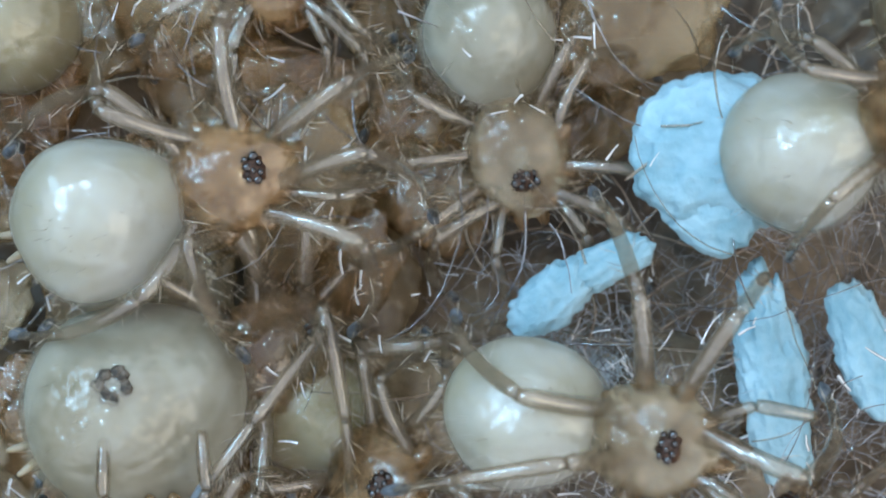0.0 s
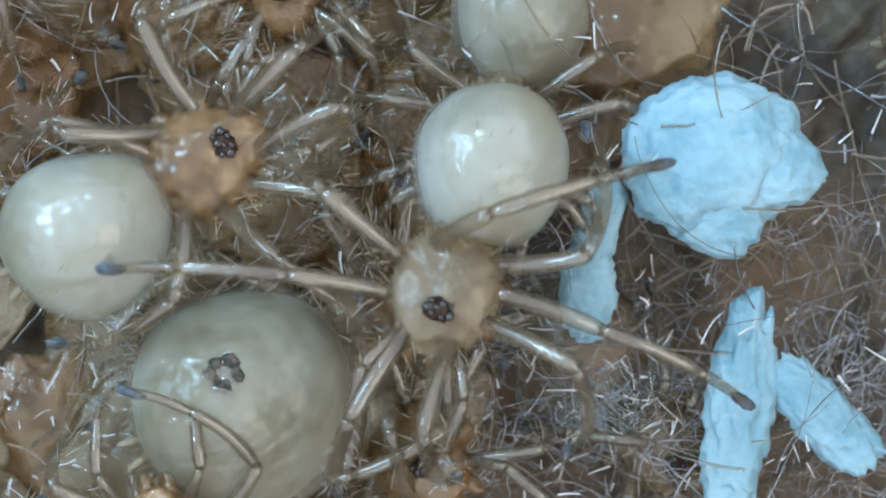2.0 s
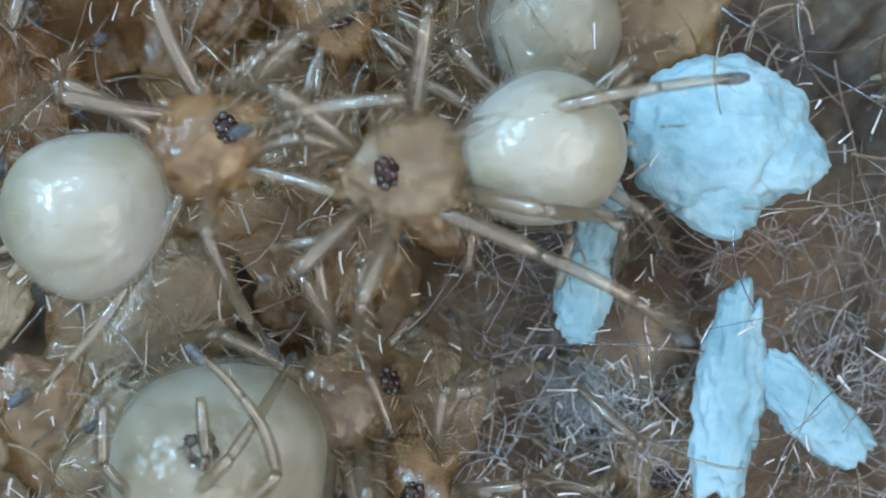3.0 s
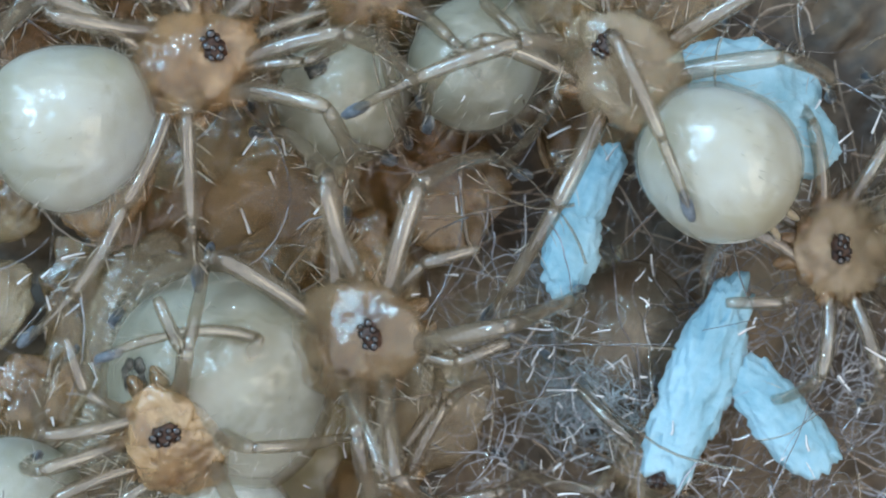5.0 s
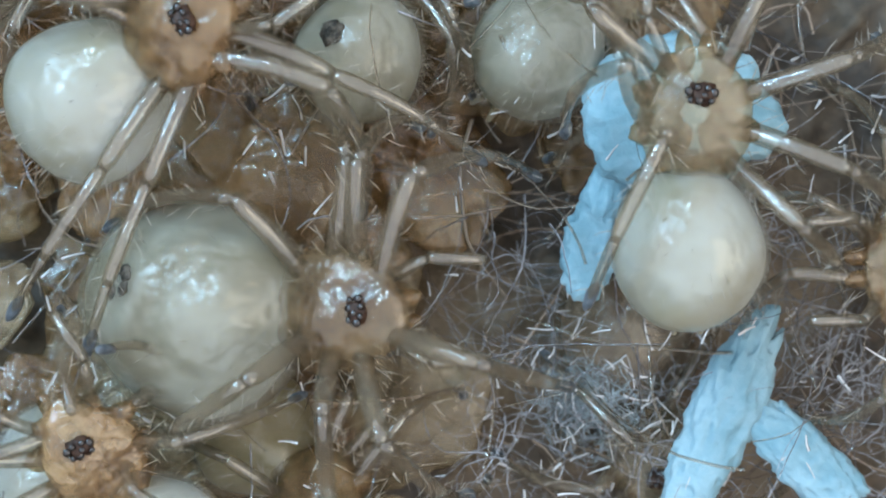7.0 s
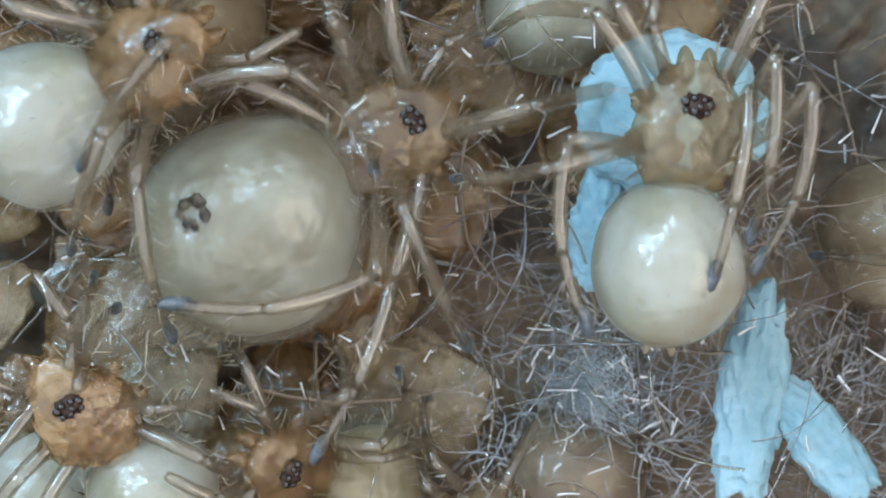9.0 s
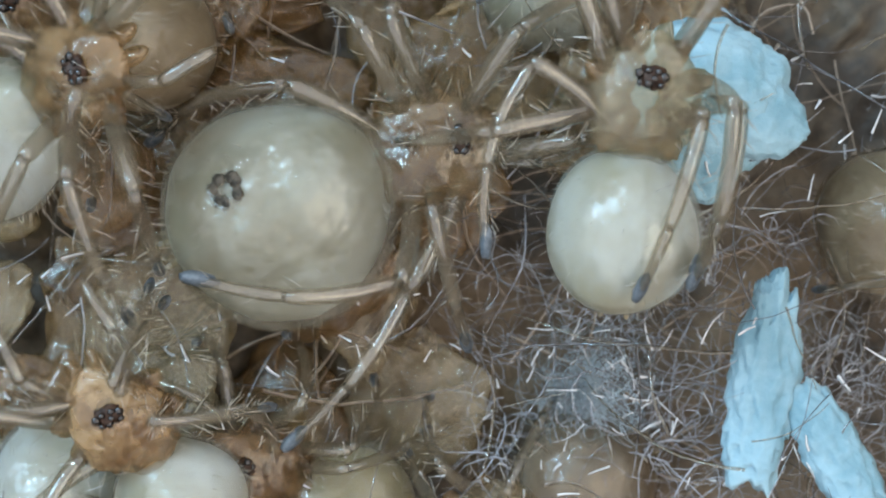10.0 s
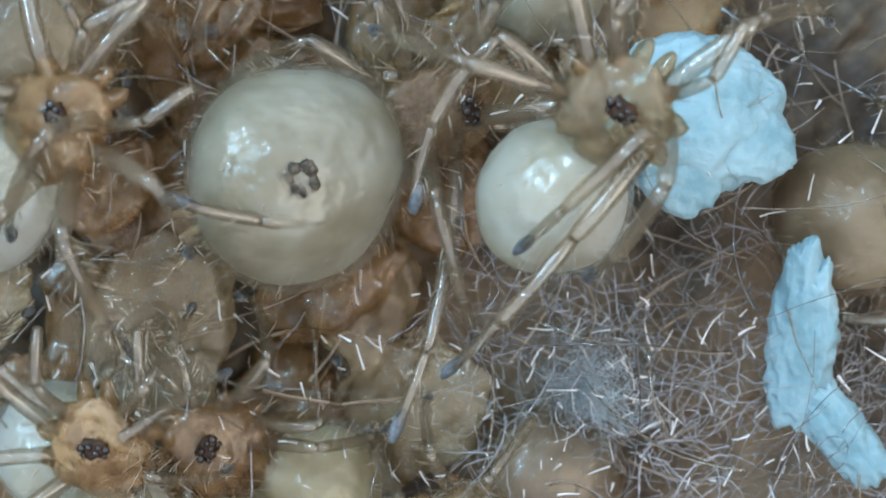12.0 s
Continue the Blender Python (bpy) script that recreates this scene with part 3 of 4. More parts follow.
# ---- what moves ----
def motions():
    cream_rows = [(0.0, at(-6.19, 0.57, 6.00, 0, -0, 17)), (0.5, at(-6.19, 1.04, 6.00, 0, -15, 9)), (1.0, at(-6.50, 0.11, 6.00, 0, -15, 20)),
        (1.5, at(-6.45, -0.14, 6.00, 0, -0, 32)), (2.0, at(-6.40, 0.32, 6.00, 0, -0, 32)), (2.5, at(-6.19, 0.73, 6.00, 0, -0, 29)),
        (3.0, at(-6.40, 0.68, 6.00, 0, -0, 30)), (5.0, at(-6.71, 2.27, 6.00, 0, -0, 27)), (5.5, at(-5.99, 1.55, 6.00, 0, -29, 18)),
        (6.0, at(-6.04, 1.75, 6.00, 0, -39, 28)), (6.5, at(-5.78, 2.32, 6.00, 0, -36, 25)), (7.0, at(-6.35, 2.73, 6.00, 0, -31, 31)),
        (9.0, at(-7.22, 2.32, 6.00, 0, -21, 27)), (9.5, at(-7.88, 2.06, 6.00, 0, -31, 24)), (10.0, at(-8.14, 2.06, 6.00, 0, -34, 27)),
        (10.5, at(-8.35, 1.70, 6.00, 0, -28, 29)), (11.0, at(-8.65, 1.60, 6.00, 0, -27, 29)), (11.5, at(-8.24, 1.86, 6.00, 0, -32, 29)),
        (12.0, at(-8.35, 1.09, 6.00, 0, -34, 32))]
    walk(cream_spider, cream_rows)
    ABDOMENS.append((cream_rows, 1.55))
    large_rows = [(0.0, at(-5.68, -2.99, 4.60, 0, 24, 23)), (0.5, at(-5.09, -2.46, 4.60, 0, 25, 24)), (1.0, at(-4.34, -2.99, 4.60, 0, 25, 28)),
        (1.5, at(-3.91, -2.99, 4.60, 0, 25, 28)), (2.0, at(-3.69, -2.78, 4.60, 0, 25, 26)), (2.5, at(-3.80, -2.99, 4.60, 0, 25, 28)),
        (3.0, at(-4.12, -4.15, 4.60, 0, 25, 27)), (3.3, at(-4.15, -4.15, 4.60, 0, 22, 27)), (5.0, at(-4.12, -2.45, 4.60, 0, -25, 18)), (5.5, at(-4.12, -2.40, 4.60, 0, -25, 28)),
        (6.0, at(-4.50, -2.20, 4.60, 0, -25, 20)), (6.5, at(-4.40, -1.85, 4.60, 0, -24, 10)), (7.0, at(-4.55, -1.15, 4.60, 0, -24, 1)), (8.8, at(-3.75, 0.05, 4.60, 0, -4, 30)),
        (9.0, at(-3.55, 0.52, 4.60, 0, 0, 32)), (9.5, at(-3.37, 1.30, 4.60, 0, 0, 18)), (10.0, at(-2.99, 0.76, 4.60, 0, 0, 21)),
        (10.5, at(-3.26, 0.44, 4.60, 0, 0, 33)), (11.0, at(-3.05, 0.76, 4.60, 10, 13, 27)), (11.5, at(-2.46, 1.30, 4.60, 24, 22, 26)),
        (12.0, at(-2.67, 1.41, 4.60, 26, 24, 26))]
    walk(large_spider, large_rows)
    ABDOMENS.append((large_rows, 2.28))
    climbing_rows = [(0.0, at(1.58, -3.02, 6.40, 0, -29, -8)), (0.5, at(1.78, -1.86, 6.40, 0, -0, -30)), (1.0, at(0.52, -0.19, 6.40, 0, -0, -54)),
        (1.5, at(0.67, 0.31, 6.40, 0, -4, -77)), (2.0, at(0.77, 1.43, 6.40, 0, -15, -109)), (2.5, at(1.98, 2.03, 6.40, 0, -23, -115)),
        (3.0, at(1.68, 1.83, 6.40, 0, -10, -169)), (5.0, at(4.92, 1.63, 6.40, 0, -0, 136)), (5.5, at(4.61, 1.73, 6.40, 0, -0, 136)),
        (6.0, at(4.56, 0.97, 6.40, 0, -22, 106)), (6.5, at(4.71, 0.62, 6.40, 0, -15, 101)), (7.0, at(4.46, 0.11, 6.40, 0, -18, 91)),
        (9.0, at(4.11, -0.18, 6.40, 0, -12, 84)), (9.5, at(3.80, -0.29, 6.40, 0, -35, 63)), (10.0, at(3.30, 0.41, 6.40, 0, -18, 84)),
        (10.5, at(2.99, 0.11, 6.40, 0, -67, 69)), (11.0, at(2.29, 0.92, 6.40, 0, -37, 61)), (11.5, at(2.19, 1.33, 6.40, 0, -39, 54)),
        (12.0, at(2.08, 0.97, 6.40, 0, -47, 57))]
    walk(climbing_spider, climbing_rows)
    ABDOMENS.append((climbing_rows, 1.42))
    edge_rows = [(0.0, at(6.75, 1.80, 5.20, 0, -45, 18)), (0.5, at(8.59, 1.17, 5.20, 0, -43, 13)), (1.0, at(10.48, 1.17, 5.20, 0, -45, 10)),
        (2.0, at(11.22, 1.48, 5.20, 0, -46, 10)), (6.0, at(11.22, 2.01, 5.20, 0, -45, 13)), (12.0, at(11.22, 2.01, 5.20, 0, -45, 13))]
    walk(edge_spider, edge_rows)
    ABDOMENS.append((edge_rows, 1.5))
    upper_rows = [(0.0, at(0.90, 4.13, 3.40, 0, -0, -76)), (0.5, at(1.18, 3.08, 3.40, 0, -25, -93)), (1.0, at(1.46, 3.86, 3.40, 0, -13, -103)),
        (1.5, at(1.85, 4.13, 3.40, 0, -17, -102)), (2.0, at(1.52, 4.47, 3.40, 0, -17, -102)), (2.5, at(2.46, 4.58, 3.40, 0, -17, -101)),
        (3.0, at(2.18, 4.25, 3.40, 0, -18, -100)), (5.0, at(0.74, 3.69, 3.40, 0, -16, 39)), (5.5, at(0.46, 4.02, 3.40, 0, -23, 38)),
        (6.0, at(1.70, 3.75, 3.40, 0, -22, 41)), (6.5, at(1.24, 3.69, 3.40, 0, -15, 42)), (7.0, at(1.96, 3.91, 3.40, 0, -19, 43)),
        (9.0, at(2.24, 4.92, 2.60, 0, -22, 56)), (9.5, at(2.48, 5.29, 2.40, 0, -11, 55)), (10.0, at(2.14, 5.41, 2.40, 0, -11, 55)),
        (10.5, at(2.48, 5.29, 2.40, 0, -11, 55)), (11.0, at(2.14, 5.52, 2.40, 0, -20, 59)), (12.0, at(2.14, 5.52, 2.40, 0, -16, 57))]
    walk(upper_spider, upper_rows)
    ABDOMENS.append((upper_rows, 1.4))
    spotted_rows = [(0.0, at(-3.48, 7.98, 3.60, 0, -0, -86)), (1.0, at(-3.70, 7.87, 3.60, 0, -0, -84)), (2.0, at(-3.37, 7.76, 3.60, 0, -0, -84)),
        (3.0, at(-2.92, 7.10, 3.60, 0, -0, -71)), (4.0, at(-2.48, 4.44, 3.60, 0, -19, 70)), (5.0, at(-1.93, 3.00, 3.60, 0, -3, 78)),
        (5.5, at(-1.71, 3.22, 3.60, 0, -5, 78)), (6.0, at(-1.82, 2.95, 3.60, 0, -11, 78)), (6.5, at(-1.48, 3.44, 3.60, 0, -6, 78)),
        (7.0, at(-1.59, 3.83, 3.60, 0, -14, 78)), (9.0, at(-2.04, 6.54, 3.60, 0, -16, 70)), (12.0, at(-2.48, 7.54, 3.60, 0, -17, 70))]
    walk(spotted_spider, spotted_rows)
    ABDOMENS.append((spotted_rows, 1.35))
    corner_rows = [(0.0, at(-8.41, 4.36, 4.20, 0, -39, 162)), (0.5, at(-8.52, 4.58, 4.20, 0, -39, 162)), (1.0, at(-8.41, 4.79, 4.20, 0, -39, 162)),
        (1.5, at(-8.52, 4.58, 4.20, 0, -42, 149)), (2.0, at(-9.17, 5.88, 4.20, 0, -39, 122)), (2.5, at(-9.50, 6.53, 4.20, 0, -40, 84)),
        (3.0, at(-9.61, 6.64, 4.20, 0, -27, 44)), (4.0, at(-9.82, 6.75, 4.20, 0, -22, 1)), (5.0, at(-9.61, 6.75, 4.20, 0, -15, -16)),
        (7.0, at(-9.61, 6.86, 4.20, 0, -12, -18)), (9.0, at(-9.61, 6.97, 4.20, 0, -12, -18)), (12.0, at(-10.26, 7.18, 4.20, 0, -13, -16))]
    walk(corner_spider, corner_rows)
    ABDOMENS.append((corner_rows, 1.4))
    amber_rows = [(0.0, at(-9.76, 4.33, 4.40, 0, -41, 150)), (5.0, at(-9.55, 5.41, 4.40, 0, -25, 13)), (7.0, at(-9.12, 5.63, 4.40, 0, -32, 16)),
        (9.0, at(-4.90, 4.65, 4.40, 0, -39, 154)), (9.5, at(-5.98, 4.55, 4.40, 0, -43, 161)), (10.0, at(-5.88, 4.11, 4.40, 0, -43, 169)),
        (10.5, at(-5.34, 3.90, 4.40, 0, -39, 167)), (11.0, at(-5.77, 4.11, 4.40, 0, -40, 175)), (11.5, at(-6.63, 4.33, 4.40, 0, -41, 175)),
        (12.0, at(-7.82, 3.79, 4.40, 0, -39, 85))]
    walk(amber_spider, amber_rows)
    ABDOMENS.append((amber_rows, 1.45))
    orange_rows = [(0.0, at(-4.87, -7.93, 4.60, 0, -26, 94)), (1.0, at(-4.87, -7.72, 4.60, 0, -27, 94)), (2.0, at(-4.98, -7.50, 4.60, 0, -27, 94)),
        (3.0, at(-4.87, -7.29, 4.60, 0, -27, 94)), (4.0, at(-4.34, -6.00, 4.60, 0, -25, 104)), (5.0, at(-4.12, -5.25, 4.60, 0, -32, 113)),
        (5.5, at(-3.80, -5.30, 4.60, 0, -34, 114)), (6.0, at(-4.12, -5.46, 4.60, 0, -35, 116)), (6.5, at(-4.76, -5.68, 4.60, 0, -30, 112)),
        (7.0, at(-5.41, -5.46, 4.60, 0, -29, 120)), (9.0, at(-5.52, -4.60, 4.60, 0, -31, 123)), (9.5, at(-5.52, -4.71, 4.60, 0, -38, 108)),
        (10.0, at(-4.98, -4.71, 4.60, 0, -35, 119)), (10.5, at(-5.03, -4.17, 4.60, 0, -48, 123)), (11.0, at(-5.75, -5.10, 4.30, 0, -39, 106)),
        (11.5, at(-6.16, -5.15, 4.20, 0, -30, 90)), (12.0, at(-6.27, -5.35, 4.20, 0, -41, 89))]
    walk(orange_spider, orange_rows)
    ABDOMENS.append((orange_rows, 1.3))
    tan_rows = [(0.0, at(10.4, 4.9, 3.00, 0, -26, 16)), (1.0, at(10.4, 4.8, 3.00, 0, -26, 16)), (2.0, at(10.6, 4.5, 3.00, 0, -26, 17)),
        (2.5, at(10.6, 4.1, 3.00, 0, -27, 17)), (3.0, at(10.6, 3.8, 3.00, 0, -27, 17)), (5.0, at(9.65, 0.12, 3.00, 0, -35, -177)),
        (5.5, at(10.22, 0.12, 3.00, 0, -46, -171)), (6.0, at(10.56, 0.01, 3.00, 0, -49, -177)), (7.0, at(10.33, -0.21, 3.00, 0, -47, -177)),
        (9.0, at(9.20, 0.24, 3.00, 0, -36, -15)), (10.0, at(9.20, 0.46, 3.00, 0, -37, -13)), (10.5, at(9.09, 1.48, 3.00, 0, -37, -14)),
        (11.0, at(8.98, 1.25, 3.00, 0, -36, -13)), (11.5, at(8.41, 0.46, 3.00, 0, -35, -15)), (12.0, at(8.30, 0.58, 3.00, 0, -36, -13))]
    walk(tan_spider, tan_rows)
    ABDOMENS.append((tan_rows, 1.55))
    low_rows = [(0.0, at(-2.65, -3.25, 2.60, 0, -40, -39)), (0.5, at(-2.75, -2.55, 2.60, 0, -36, -37)), (1.0, at(-2.55, -3.05, 2.60, 0, -36, -37)),
        (1.5, at(-2.30, -2.95, 2.60, 0, -37, -37)), (2.0, at(-1.95, -2.85, 2.60, 0, -37, -37)), (3.0, at(-2.30, -3.60, 2.40, 0, -36, -33)),
        (5.0, at(-2.93, -4.03, 2.20, 0, -38, -30)), (5.5, at(-3.17, -3.80, 2.20, 0, -36, -32)), (6.0, at(-3.63, -4.03, 2.20, 0, -35, -32)),
        (6.5, at(-3.86, -4.15, 2.20, 0, -35, -32)), (7.0, at(-3.86, -3.80, 2.20, 0, -39, -38)), (8.0, at(-2.82, -4.61, 2.20, 0, -54, -88)),
        (9.0, at(-1.66, -4.84, 2.20, 0, -53, 153)), (10.0, at(-1.89, -5.30, 2.20, 0, -31, 153)), (11.0, at(-2.59, -4.84, 2.20, 0, -23, 155)),
        (12.0, at(-2.59, -4.84, 2.20, 0, -32, 153))]
    walk(low_spider, low_rows)
    ABDOMENS.append((low_rows, 1.4))
    grey_rows = [(0.0, at(4.88, -3.27, 1.70, 0, -0, -42)), (1.5, at(2.53, -2.45, 1.70, 0, -0, -40)), (3.0, at(3.94, -1.86, 1.70, 0, -0, -79)),
        (5.5, at(3.82, -1.86, 1.70, 0, -0, -78)), (7.0, at(3.82, -1.86, 1.70, 0, -0, -78)), (9.0, at(2.77, -4.68, 1.70, 0, -23, -152)),
        (10.5, at(3.00, -4.79, 1.70, 0, -20, -155)), (12.0, at(2.30, -4.68, 1.70, 0, -23, -152))]
    walk(grey_spider, grey_rows)
    ABDOMENS.append((grey_rows, 1.4))
    rim_rows = [(0.0, at(-12.00, -6.30, 3.00, 0, -43, -154)), (3.0, at(-11.10, -5.85, 3.00, 0, -39, -149)), (5.0, at(-8.62, -5.18, 3.00, 0, -41, -140)),
        (5.5, at(-8.17, -5.06, 3.00, 0, -39, -138)), (6.0, at(-7.83, -4.73, 3.00, 0, -38, -138)), (7.0, at(-7.66, -4.50, 3.00, 0, -34, -136)),
        (9.0, at(-7.83, -4.73, 3.00, 0, -36, -136)), (9.5, at(-8.05, -4.73, 3.00, 0, -38, -137)), (10.5, at(-7.38, -4.84, 3.00, 0, -36, -136)),
        (11.5, at(-7.55, -4.16, 3.00, 0, -34, -136)), (12.0, at(-7.66, -4.05, 3.00, 0, -34, -136))]
    walk(rim_spider, rim_rows)
    ABDOMENS.append((rim_rows, 1.35))
    walk(shell, [(0.0, at(5.34, 1.86, 4.20, 0, 0, -5)), (0.5, at(5.50, 0.99, 4.20, 0, 0, -4)), (1.0, at(5.45, 1.10, 4.20, 0, 0, 0)),
        (1.5, at(5.28, 1.53, 4.20, 0, 0, 6)), (2.0, at(5.17, 1.80, 4.20, 0, 0, 8)), (2.5, at(5.50, 2.24, 4.20, 0, 0, 4)),
        (3.0, at(5.28, 2.18, 4.20, 0, 0, 2)), (5.0, at(5.50, 2.51, 4.20, 0, 0, 0)), (5.5, at(5.50, 2.62, 4.20, 0, 0, 0)),
        (6.0, at(5.06, 2.73, 4.20, 0, 0, 0)), (6.5, at(4.85, 2.73, 4.20, 0, 0, 5)), (7.0, at(4.41, 2.62, 4.20, 0, 0, 10)),
        (9.0, at(4.30, 2.62, 4.20, 0, 0, 10)), (9.5, at(4.63, 2.84, 4.20, 0, 0, 5)), (10.0, at(4.90, 2.89, 4.20, 0, 0, 0)),
        (10.5, at(4.61, 2.73, 4.20, 0, 0, 0)), (11.0, at(4.39, 2.56, 4.20, 0, 0, -5)), (11.5, at(4.47, 2.67, 4.20, 0, 0, -5)),
        (12.0, at(4.76, 2.62, 4.20, 0, 0, -8))])
    walk(husk, [(0.0, at(6.43, -2.37, 3.60, 0, 0, -80)), (0.5, at(6.38, -2.87, 3.60, 0, 0, -84)), (1.0, at(6.43, -3.09, 3.60, 0, 0, -88)),
        (1.5, at(6.38, -3.09, 3.60, 0, 0, -90)), (2.0, at(5.82, -2.92, 3.60, 0, 0, -96)), (2.5, at(5.60, -2.87, 3.60, 0, 0, -96)),
        (3.0, at(5.60, -2.76, 3.60, 0, 0, -96)), (5.0, at(5.05, -2.48, 3.60, 0, 0, -110)), (5.5, at(5.05, -2.70, 3.60, 0, 0, -113)),
        (6.0, at(5.16, -2.76, 3.60, 0, 0, -112)), (6.5, at(5.22, -2.76, 3.60, 0, 0, -111)), (7.0, at(5.55, -3.09, 3.60, 0, 0, -113)),
        (9.0, at(6.05, -2.76, 3.60, 0, 0, -96)), (9.5, at(6.27, -2.87, 3.60, 0, 0, -93)), (10.0, at(6.27, -2.54, 3.60, 0, 0, -97)),
        (10.5, at(6.40, -2.20, 3.60, 25, 15, -80)), (11.0, at(6.51, -1.93, 3.60, 30, 22, -79)), (11.5, at(6.66, -1.59, 3.60, 30, 22, -80)),
        (12.0, at(7.02, -1.71, 3.60, 25, 28, -87))])
    # the husk's shorter lobe hinges on the long one
    walk(short_lobe, [(0.0, at(0.0, 1.9, 0.02, 0, 0, 10)), (1.0, at(0.7, 1.5, 0.02, 0, 0, 35)), (1.5, at(0.5, 1.5, 0.02, 0, 0, 45)), (2.0, at(0.20, 1.65, 0.02, 0, 0, 48)),
        (3.0, at(0.25, 1.65, 0.02, 0, 0, 50)), (5.0, at(0.25, 1.75, 0.02, 0, 0, 58)), (5.5, at(0.82, 1.70, 0.02, 0, 0, 63)), (6.5, at(0.75, 1.70, 0.02, 0, 0, 65)),
        (7.0, at(0.35, 1.80, 0.02, 0, 0, 68)), (9.0, at(0.87, 1.45, 0.02, 0, 0, 42)), (10.0, at(1.20, 1.50, 0.02, 0, 0, 36)),
        (10.5, at(1.82, 0.80, 0.02, 0, 0, 22)), (11.0, at(1.95, 0.75, 0.02, 0, 0, 24)), (12.0, at(2.0, 0.85, 0.02, 0, 0, 36))])
    walk(sliver, [(0.0, at(2.63, -0.64, 3.90, 0, 0, 34)), (0.5, at(3.30, -0.65, 3.90, 0, 0, 50)), (1.0, at(3.25, 0.01, 3.90, 0, 0, 60)),
        (1.5, at(3.19, 0.12, 3.90, 0, 0, 60)), (2.0, at(2.92, -0.21, 3.90, 0, 0, 82)), (2.5, at(2.97, -0.10, 3.90, 0, 0, 80)),
        (3.0, at(2.86, -0.26, 3.90, 0, 0, 78)), (5.0, at(2.70, 0.56, 3.90, 0, 0, 72)), (5.5, at(2.97, 0.34, 3.90, 0, 0, 80)),
        (6.0, at(2.92, 0.12, 3.90, 0, 0, 75)), (6.5, at(2.92, 0.45, 3.90, 0, 0, 75)), (7.0, at(3.03, 0.56, 3.90, 0, 0, 75)),
        (9.0, at(3.08, 0.78, 3.90, 0, 0, 82)), (9.5, at(3.45, 0.80, 3.00, 0, 0, 80)), (10.0, at(3.44, 1.04, 2.60, 0, 0, 80)),
        (12.0, at(3.05, 1.39, 2.40, 0, 0, 80))])
    gait(cream_legs, cream_rows, {(-1, 3): ([(0, -8.01, -1.60, 4.5), (0.5, -8.12, -2.14, 4.5), (1, -8.33, -3.11, 4.5), (1.5, -8.23, -2.95, 4.5), (2, -7.31, -1.77, 4.5), (2.5, -8.44, -3.38, 4.5), (3, -8.44, -3.38, 4.5), (5, -8.44, -2.68, 4.5), (5.5, -8.44, -2.57, 4.5), (6, -8.44, -2.47, 4.5), (6.5, -8.44, -2.52, 4.5), (7, -8.44, -2.09, 4.5)], (0.5, 0.2, 1)), (-1, 2): ([(5, -4.39, -0.63, 5.0), (5.5, -4.81, -0.41, 5.0), (6, -4.17, 0.43, 5.0), (6.5, -4.12, 0.75, 5.0), (7, -6.40, -1.90, 5.0)], (0.2, 0.5, 1)), (-1, 1): ([(5.5, -2.59, 0.65, 5.0), (6, -3.86, 0.54, 5.0), (6.5, -2.74, 0.65, 5.0), (7, -1.53, 0.65, 5.0)], (0.2, 0.7, 1)), (-1, 0): ([(5.5, -1.50, 0.74, 5.6), (6, 2.04, 0.17, 5.6), (6.5, 0.89, 1.21, 5.6), (7, 1.21, 1.36, 5.6), (9, -6.33, 1.46, 5.6), (9.5, -7.00, 0.43, 5.6), (10, -6.48, 0.63, 5.6), (10.5, -6.48, 0.63, 5.6), (11, -7.00, 0.53, 5.6), (11.5, -6.90, 1.05, 5.6), (12, -7.57, 0.22, 5.6)], (0, 0.3, 1))}, 51, spread=1.0)
    gait(large_legs, large_rows, {(-1, 3): ([(9, -4.80, -0.95, 7.05), (9.5, -4.45, -0.70, 7.05), (10, -4.40, -0.50, 7.05), (10.5, -4.30, -0.42, 7.05), (11, -4.80, -0.24, 7.05), (11.5, -4.60, 0.25, 7.05), (12, -4.75, 0.85, 7.05)], (0.8, -1, 0.6)), (-1, 2): ([(0, -4.39, -4.44, 5.0), (0.5, -5.55, -4.44, 5.0), (1, -5.13, -4.44, 5.0)], (0.3, 0.5, 1)), (-1, 1): ([(0, -1.79, -4.69, 4.0), (0.5, -2.34, -4.58, 4.0), (1, -1.74, -3.60, 4.0), (1.5, -2.12, -4.75, 4.0), (2, -3.22, -4.58, 4.0), (2.5, -3.32, -4.47, 4.0), (5.5, 0.17, -4.58, 4.0), (6, -0.04, -4.69, 4.0), (6.5, 0.34, -4.69, 4.0), (7, 0.50, -4.69, 4.0), (9, -2.67, -4.58, 4.0), (9.5, -4.97, -4.47, 4.0), (10, -3.22, -4.15, 4.0), (10.5, -2.45, -4.36, 4.0), (11, -2.67, -3.71, 4.0), (11.5, -2.45, -4.36, 4.0), (12, -0.92, -3.49, 4.0)], (0.3, 0.3, 1))}, 52, spread=1.0)
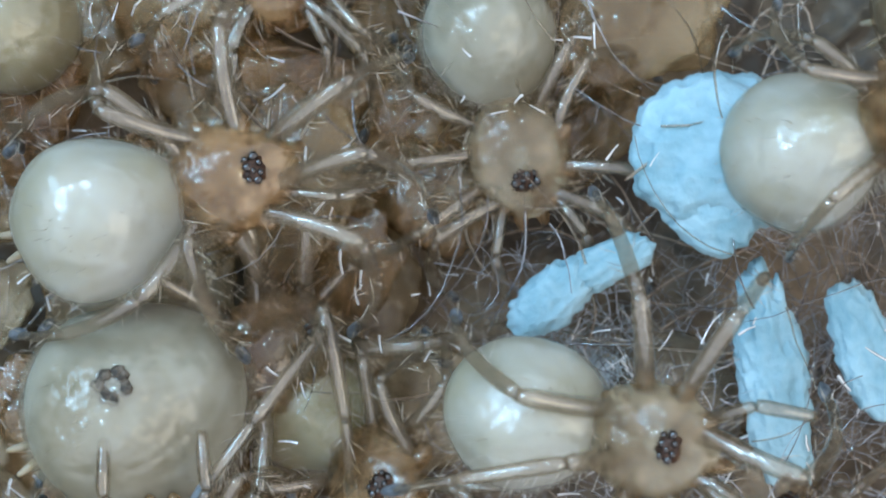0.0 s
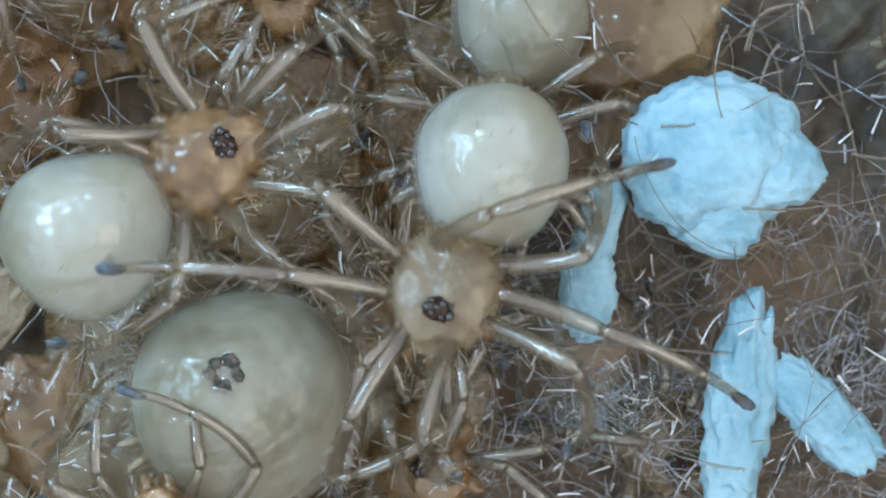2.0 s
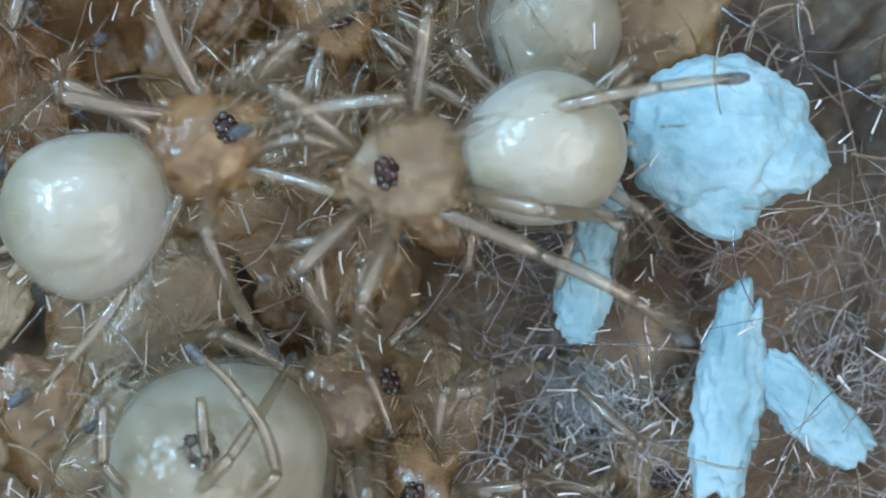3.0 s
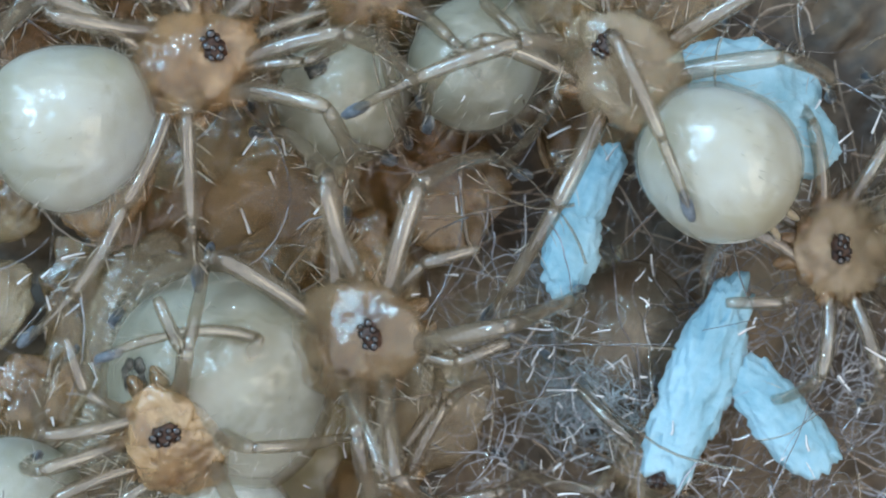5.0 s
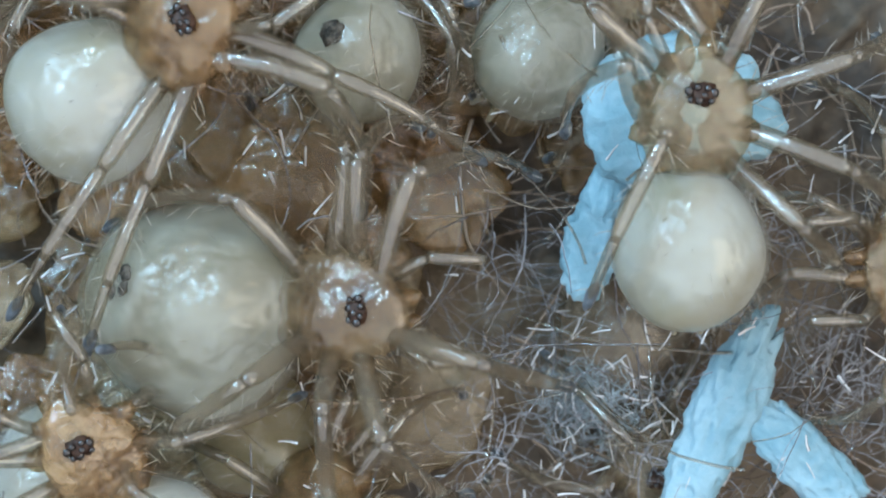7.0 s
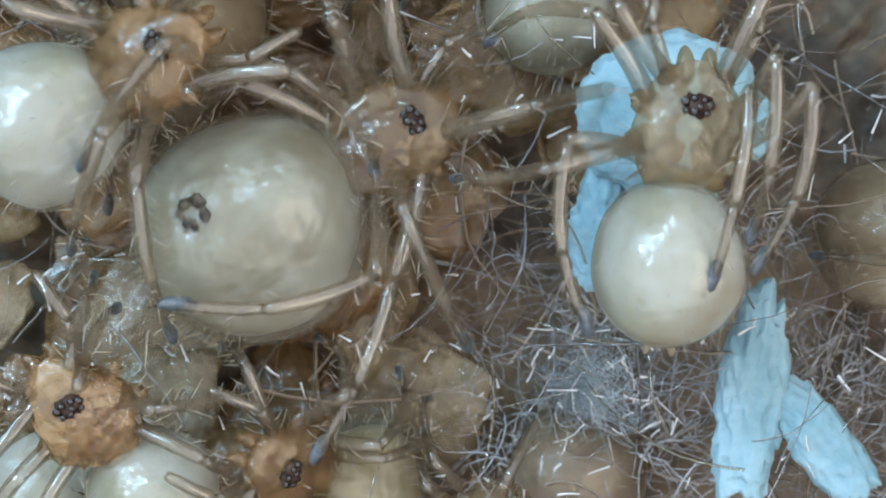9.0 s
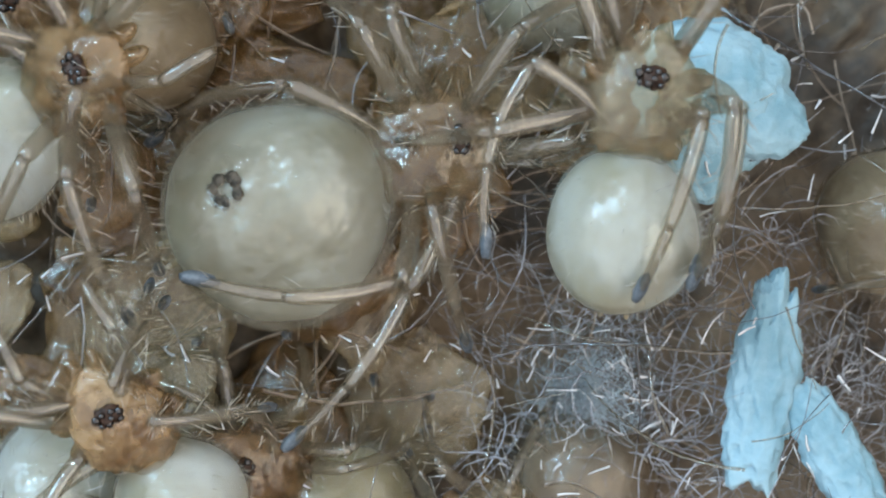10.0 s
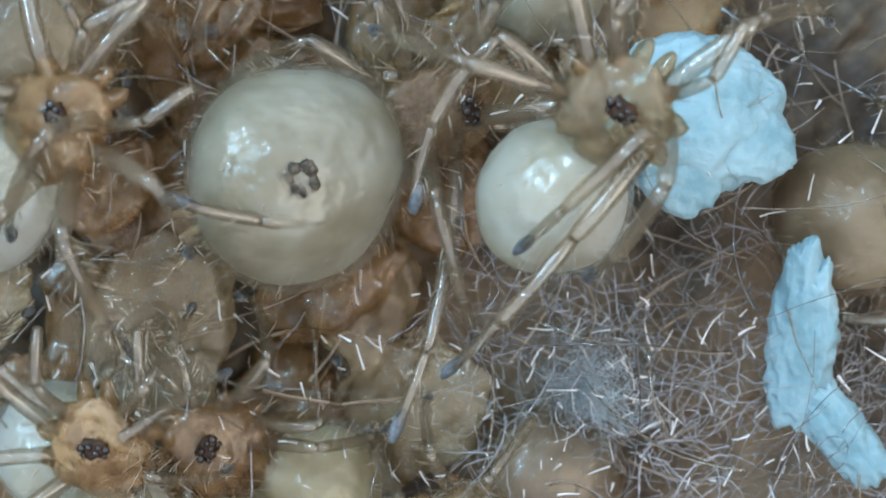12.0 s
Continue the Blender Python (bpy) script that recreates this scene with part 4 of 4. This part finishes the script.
    gait(climbing_legs, climbing_rows, {(1, 2): ([(0, 2.76, 1.05, 5.6), (0.5, 2.45, -0.30, 5.6), (1, 4.32, -2.59, 5.6), (1.5, 4.74, -3.52, 5.6), (2, 6.30, -3.16, 5.6), (2.5, 5.88, -2.38, 5.6), (3, 5.26, -2.07, 5.6), (6.5, 2.45, 1.57, 5.6), (7, 2.24, 2.14, 5.6)], (0, 0.4, 1)), (1, 3): ([(5, 4.27, 0.63, 6.0), (5.5, 4.78, 0.83, 6.0), (6, 2.21, 0.01, 6.0), (6.5, 2.52, -0.81, 6.0), (7, 2.52, -0.91, 6.0), (9, 2.53, -1.38, 7.05), (9.5, 1.29, -0.88, 7.05), (10, 0.75, 0.01, 7.05), (10.5, 0.45, -0.09, 7.05), (11, -0.48, 0.70, 7.05), (11.5, -0.14, 1.40, 7.05), (12, -0.50, 0.78, 7.05)], (-0.4, 1.0, 0.4)), (-1, 3): ([(0, -0.91, -4.16, 7.6), (0.5, -2.08, -2.03, 7.6), (1, -1.11, -0.67, 7.6), (1.5, -0.77, 0.98, 7.6), (2, 3.84, 1.47, 7.6), (2.5, 5.98, 3.02, 7.6), (3, 5.98, 3.12, 7.6), (9, 4.62, -0.57, 7.6), (9.5, 3.84, -1.54, 7.6), (10, 3.36, -0.77, 7.6), (10.5, 1.90, 0.20, 7.6), (11, 1.71, 0.98, 7.6), (11.5, 1.81, 1.17, 7.6), (12, 1.32, 0.01, 7.6)], (0.2, 0.2, 1)), (-1, 2): ([(9, 5.51, -0.29, 7.0), (9.5, 4.82, -1.18, 7.0), (10, 4.32, -0.58, 7.0), (10.5, 6.50, 0.90, 7.0), (11, 3.43, -0.39, 7.0), (11.5, 3.03, -0.09, 7.0), (12, -0.70, -3.05, 6.3)], (0.6, 0.3, 0.7)), (-1, 1): ([(1.5, -2.99, 0.21, 7.2), (2, -5.90, -0.35, 7.2), (2.5, -2.99, 0.31, 7.2), (3, -3.58, 2.03, 7.2), (9, 5.37, 0.21, 7.2), (9.5, 5.37, -0.58, 7.2), (10, 4.39, -0.38, 7.2), (10.5, 3.60, -1.17, 7.2), (11, 3.90, -0.29, 7.2), (11.5, 3.31, -0.29, 7.2), (12, 2.52, -0.48, 7.2)], (0.2, 0.2, 0.9)), (1, 0): ([(5, -1.63, 2.39, 7.0), (5.5, -2.17, 2.34, 7.0), (6, 2.24, 2.09, 7.0)], (0, 0.2, 1))}, 53, spread=1.0)
    gait(edge_legs, edge_rows, {}, 54, spread=1.0)
    gait(upper_legs, upper_rows, {}, 55, spread=1.0)
    gait(spotted_legs, spotted_rows, {}, 56, spread=1.0)
    gait(corner_legs, corner_rows, {}, 57, spread=1.0)
    gait(amber_legs, amber_rows, {}, 58, spread=1.0)
    gait(orange_legs, orange_rows, {(-1, 1): ([(1.5, -5.26, -3.14, 7.2), (2, -5.55, -2.46, 7.2), (2.5, -4.13, -1.17, 7.2), (3, -4.37, -1.76, 7.2), (5, -5.95, -1.90, 7.2), (5.5, -5.80, -2.95, 7.2), (6, -5.95, -3.20, 7.2), (6.5, -6.15, -3.0, 7.2), (7, -5.95, -1.75, 7.2)], (0.25, 1, 0.5))}, 59, spread=0.75)
    gait(tan_legs, tan_rows, {}, 60, spread=1.0)
    gait(low_legs, low_rows, {}, 61, spread=0.8)
    gait(grey_legs, grey_rows, {}, 62, spread=0.8)
    gait(rim_legs, rim_rows, {}, 63, spread=0.8)


motions()
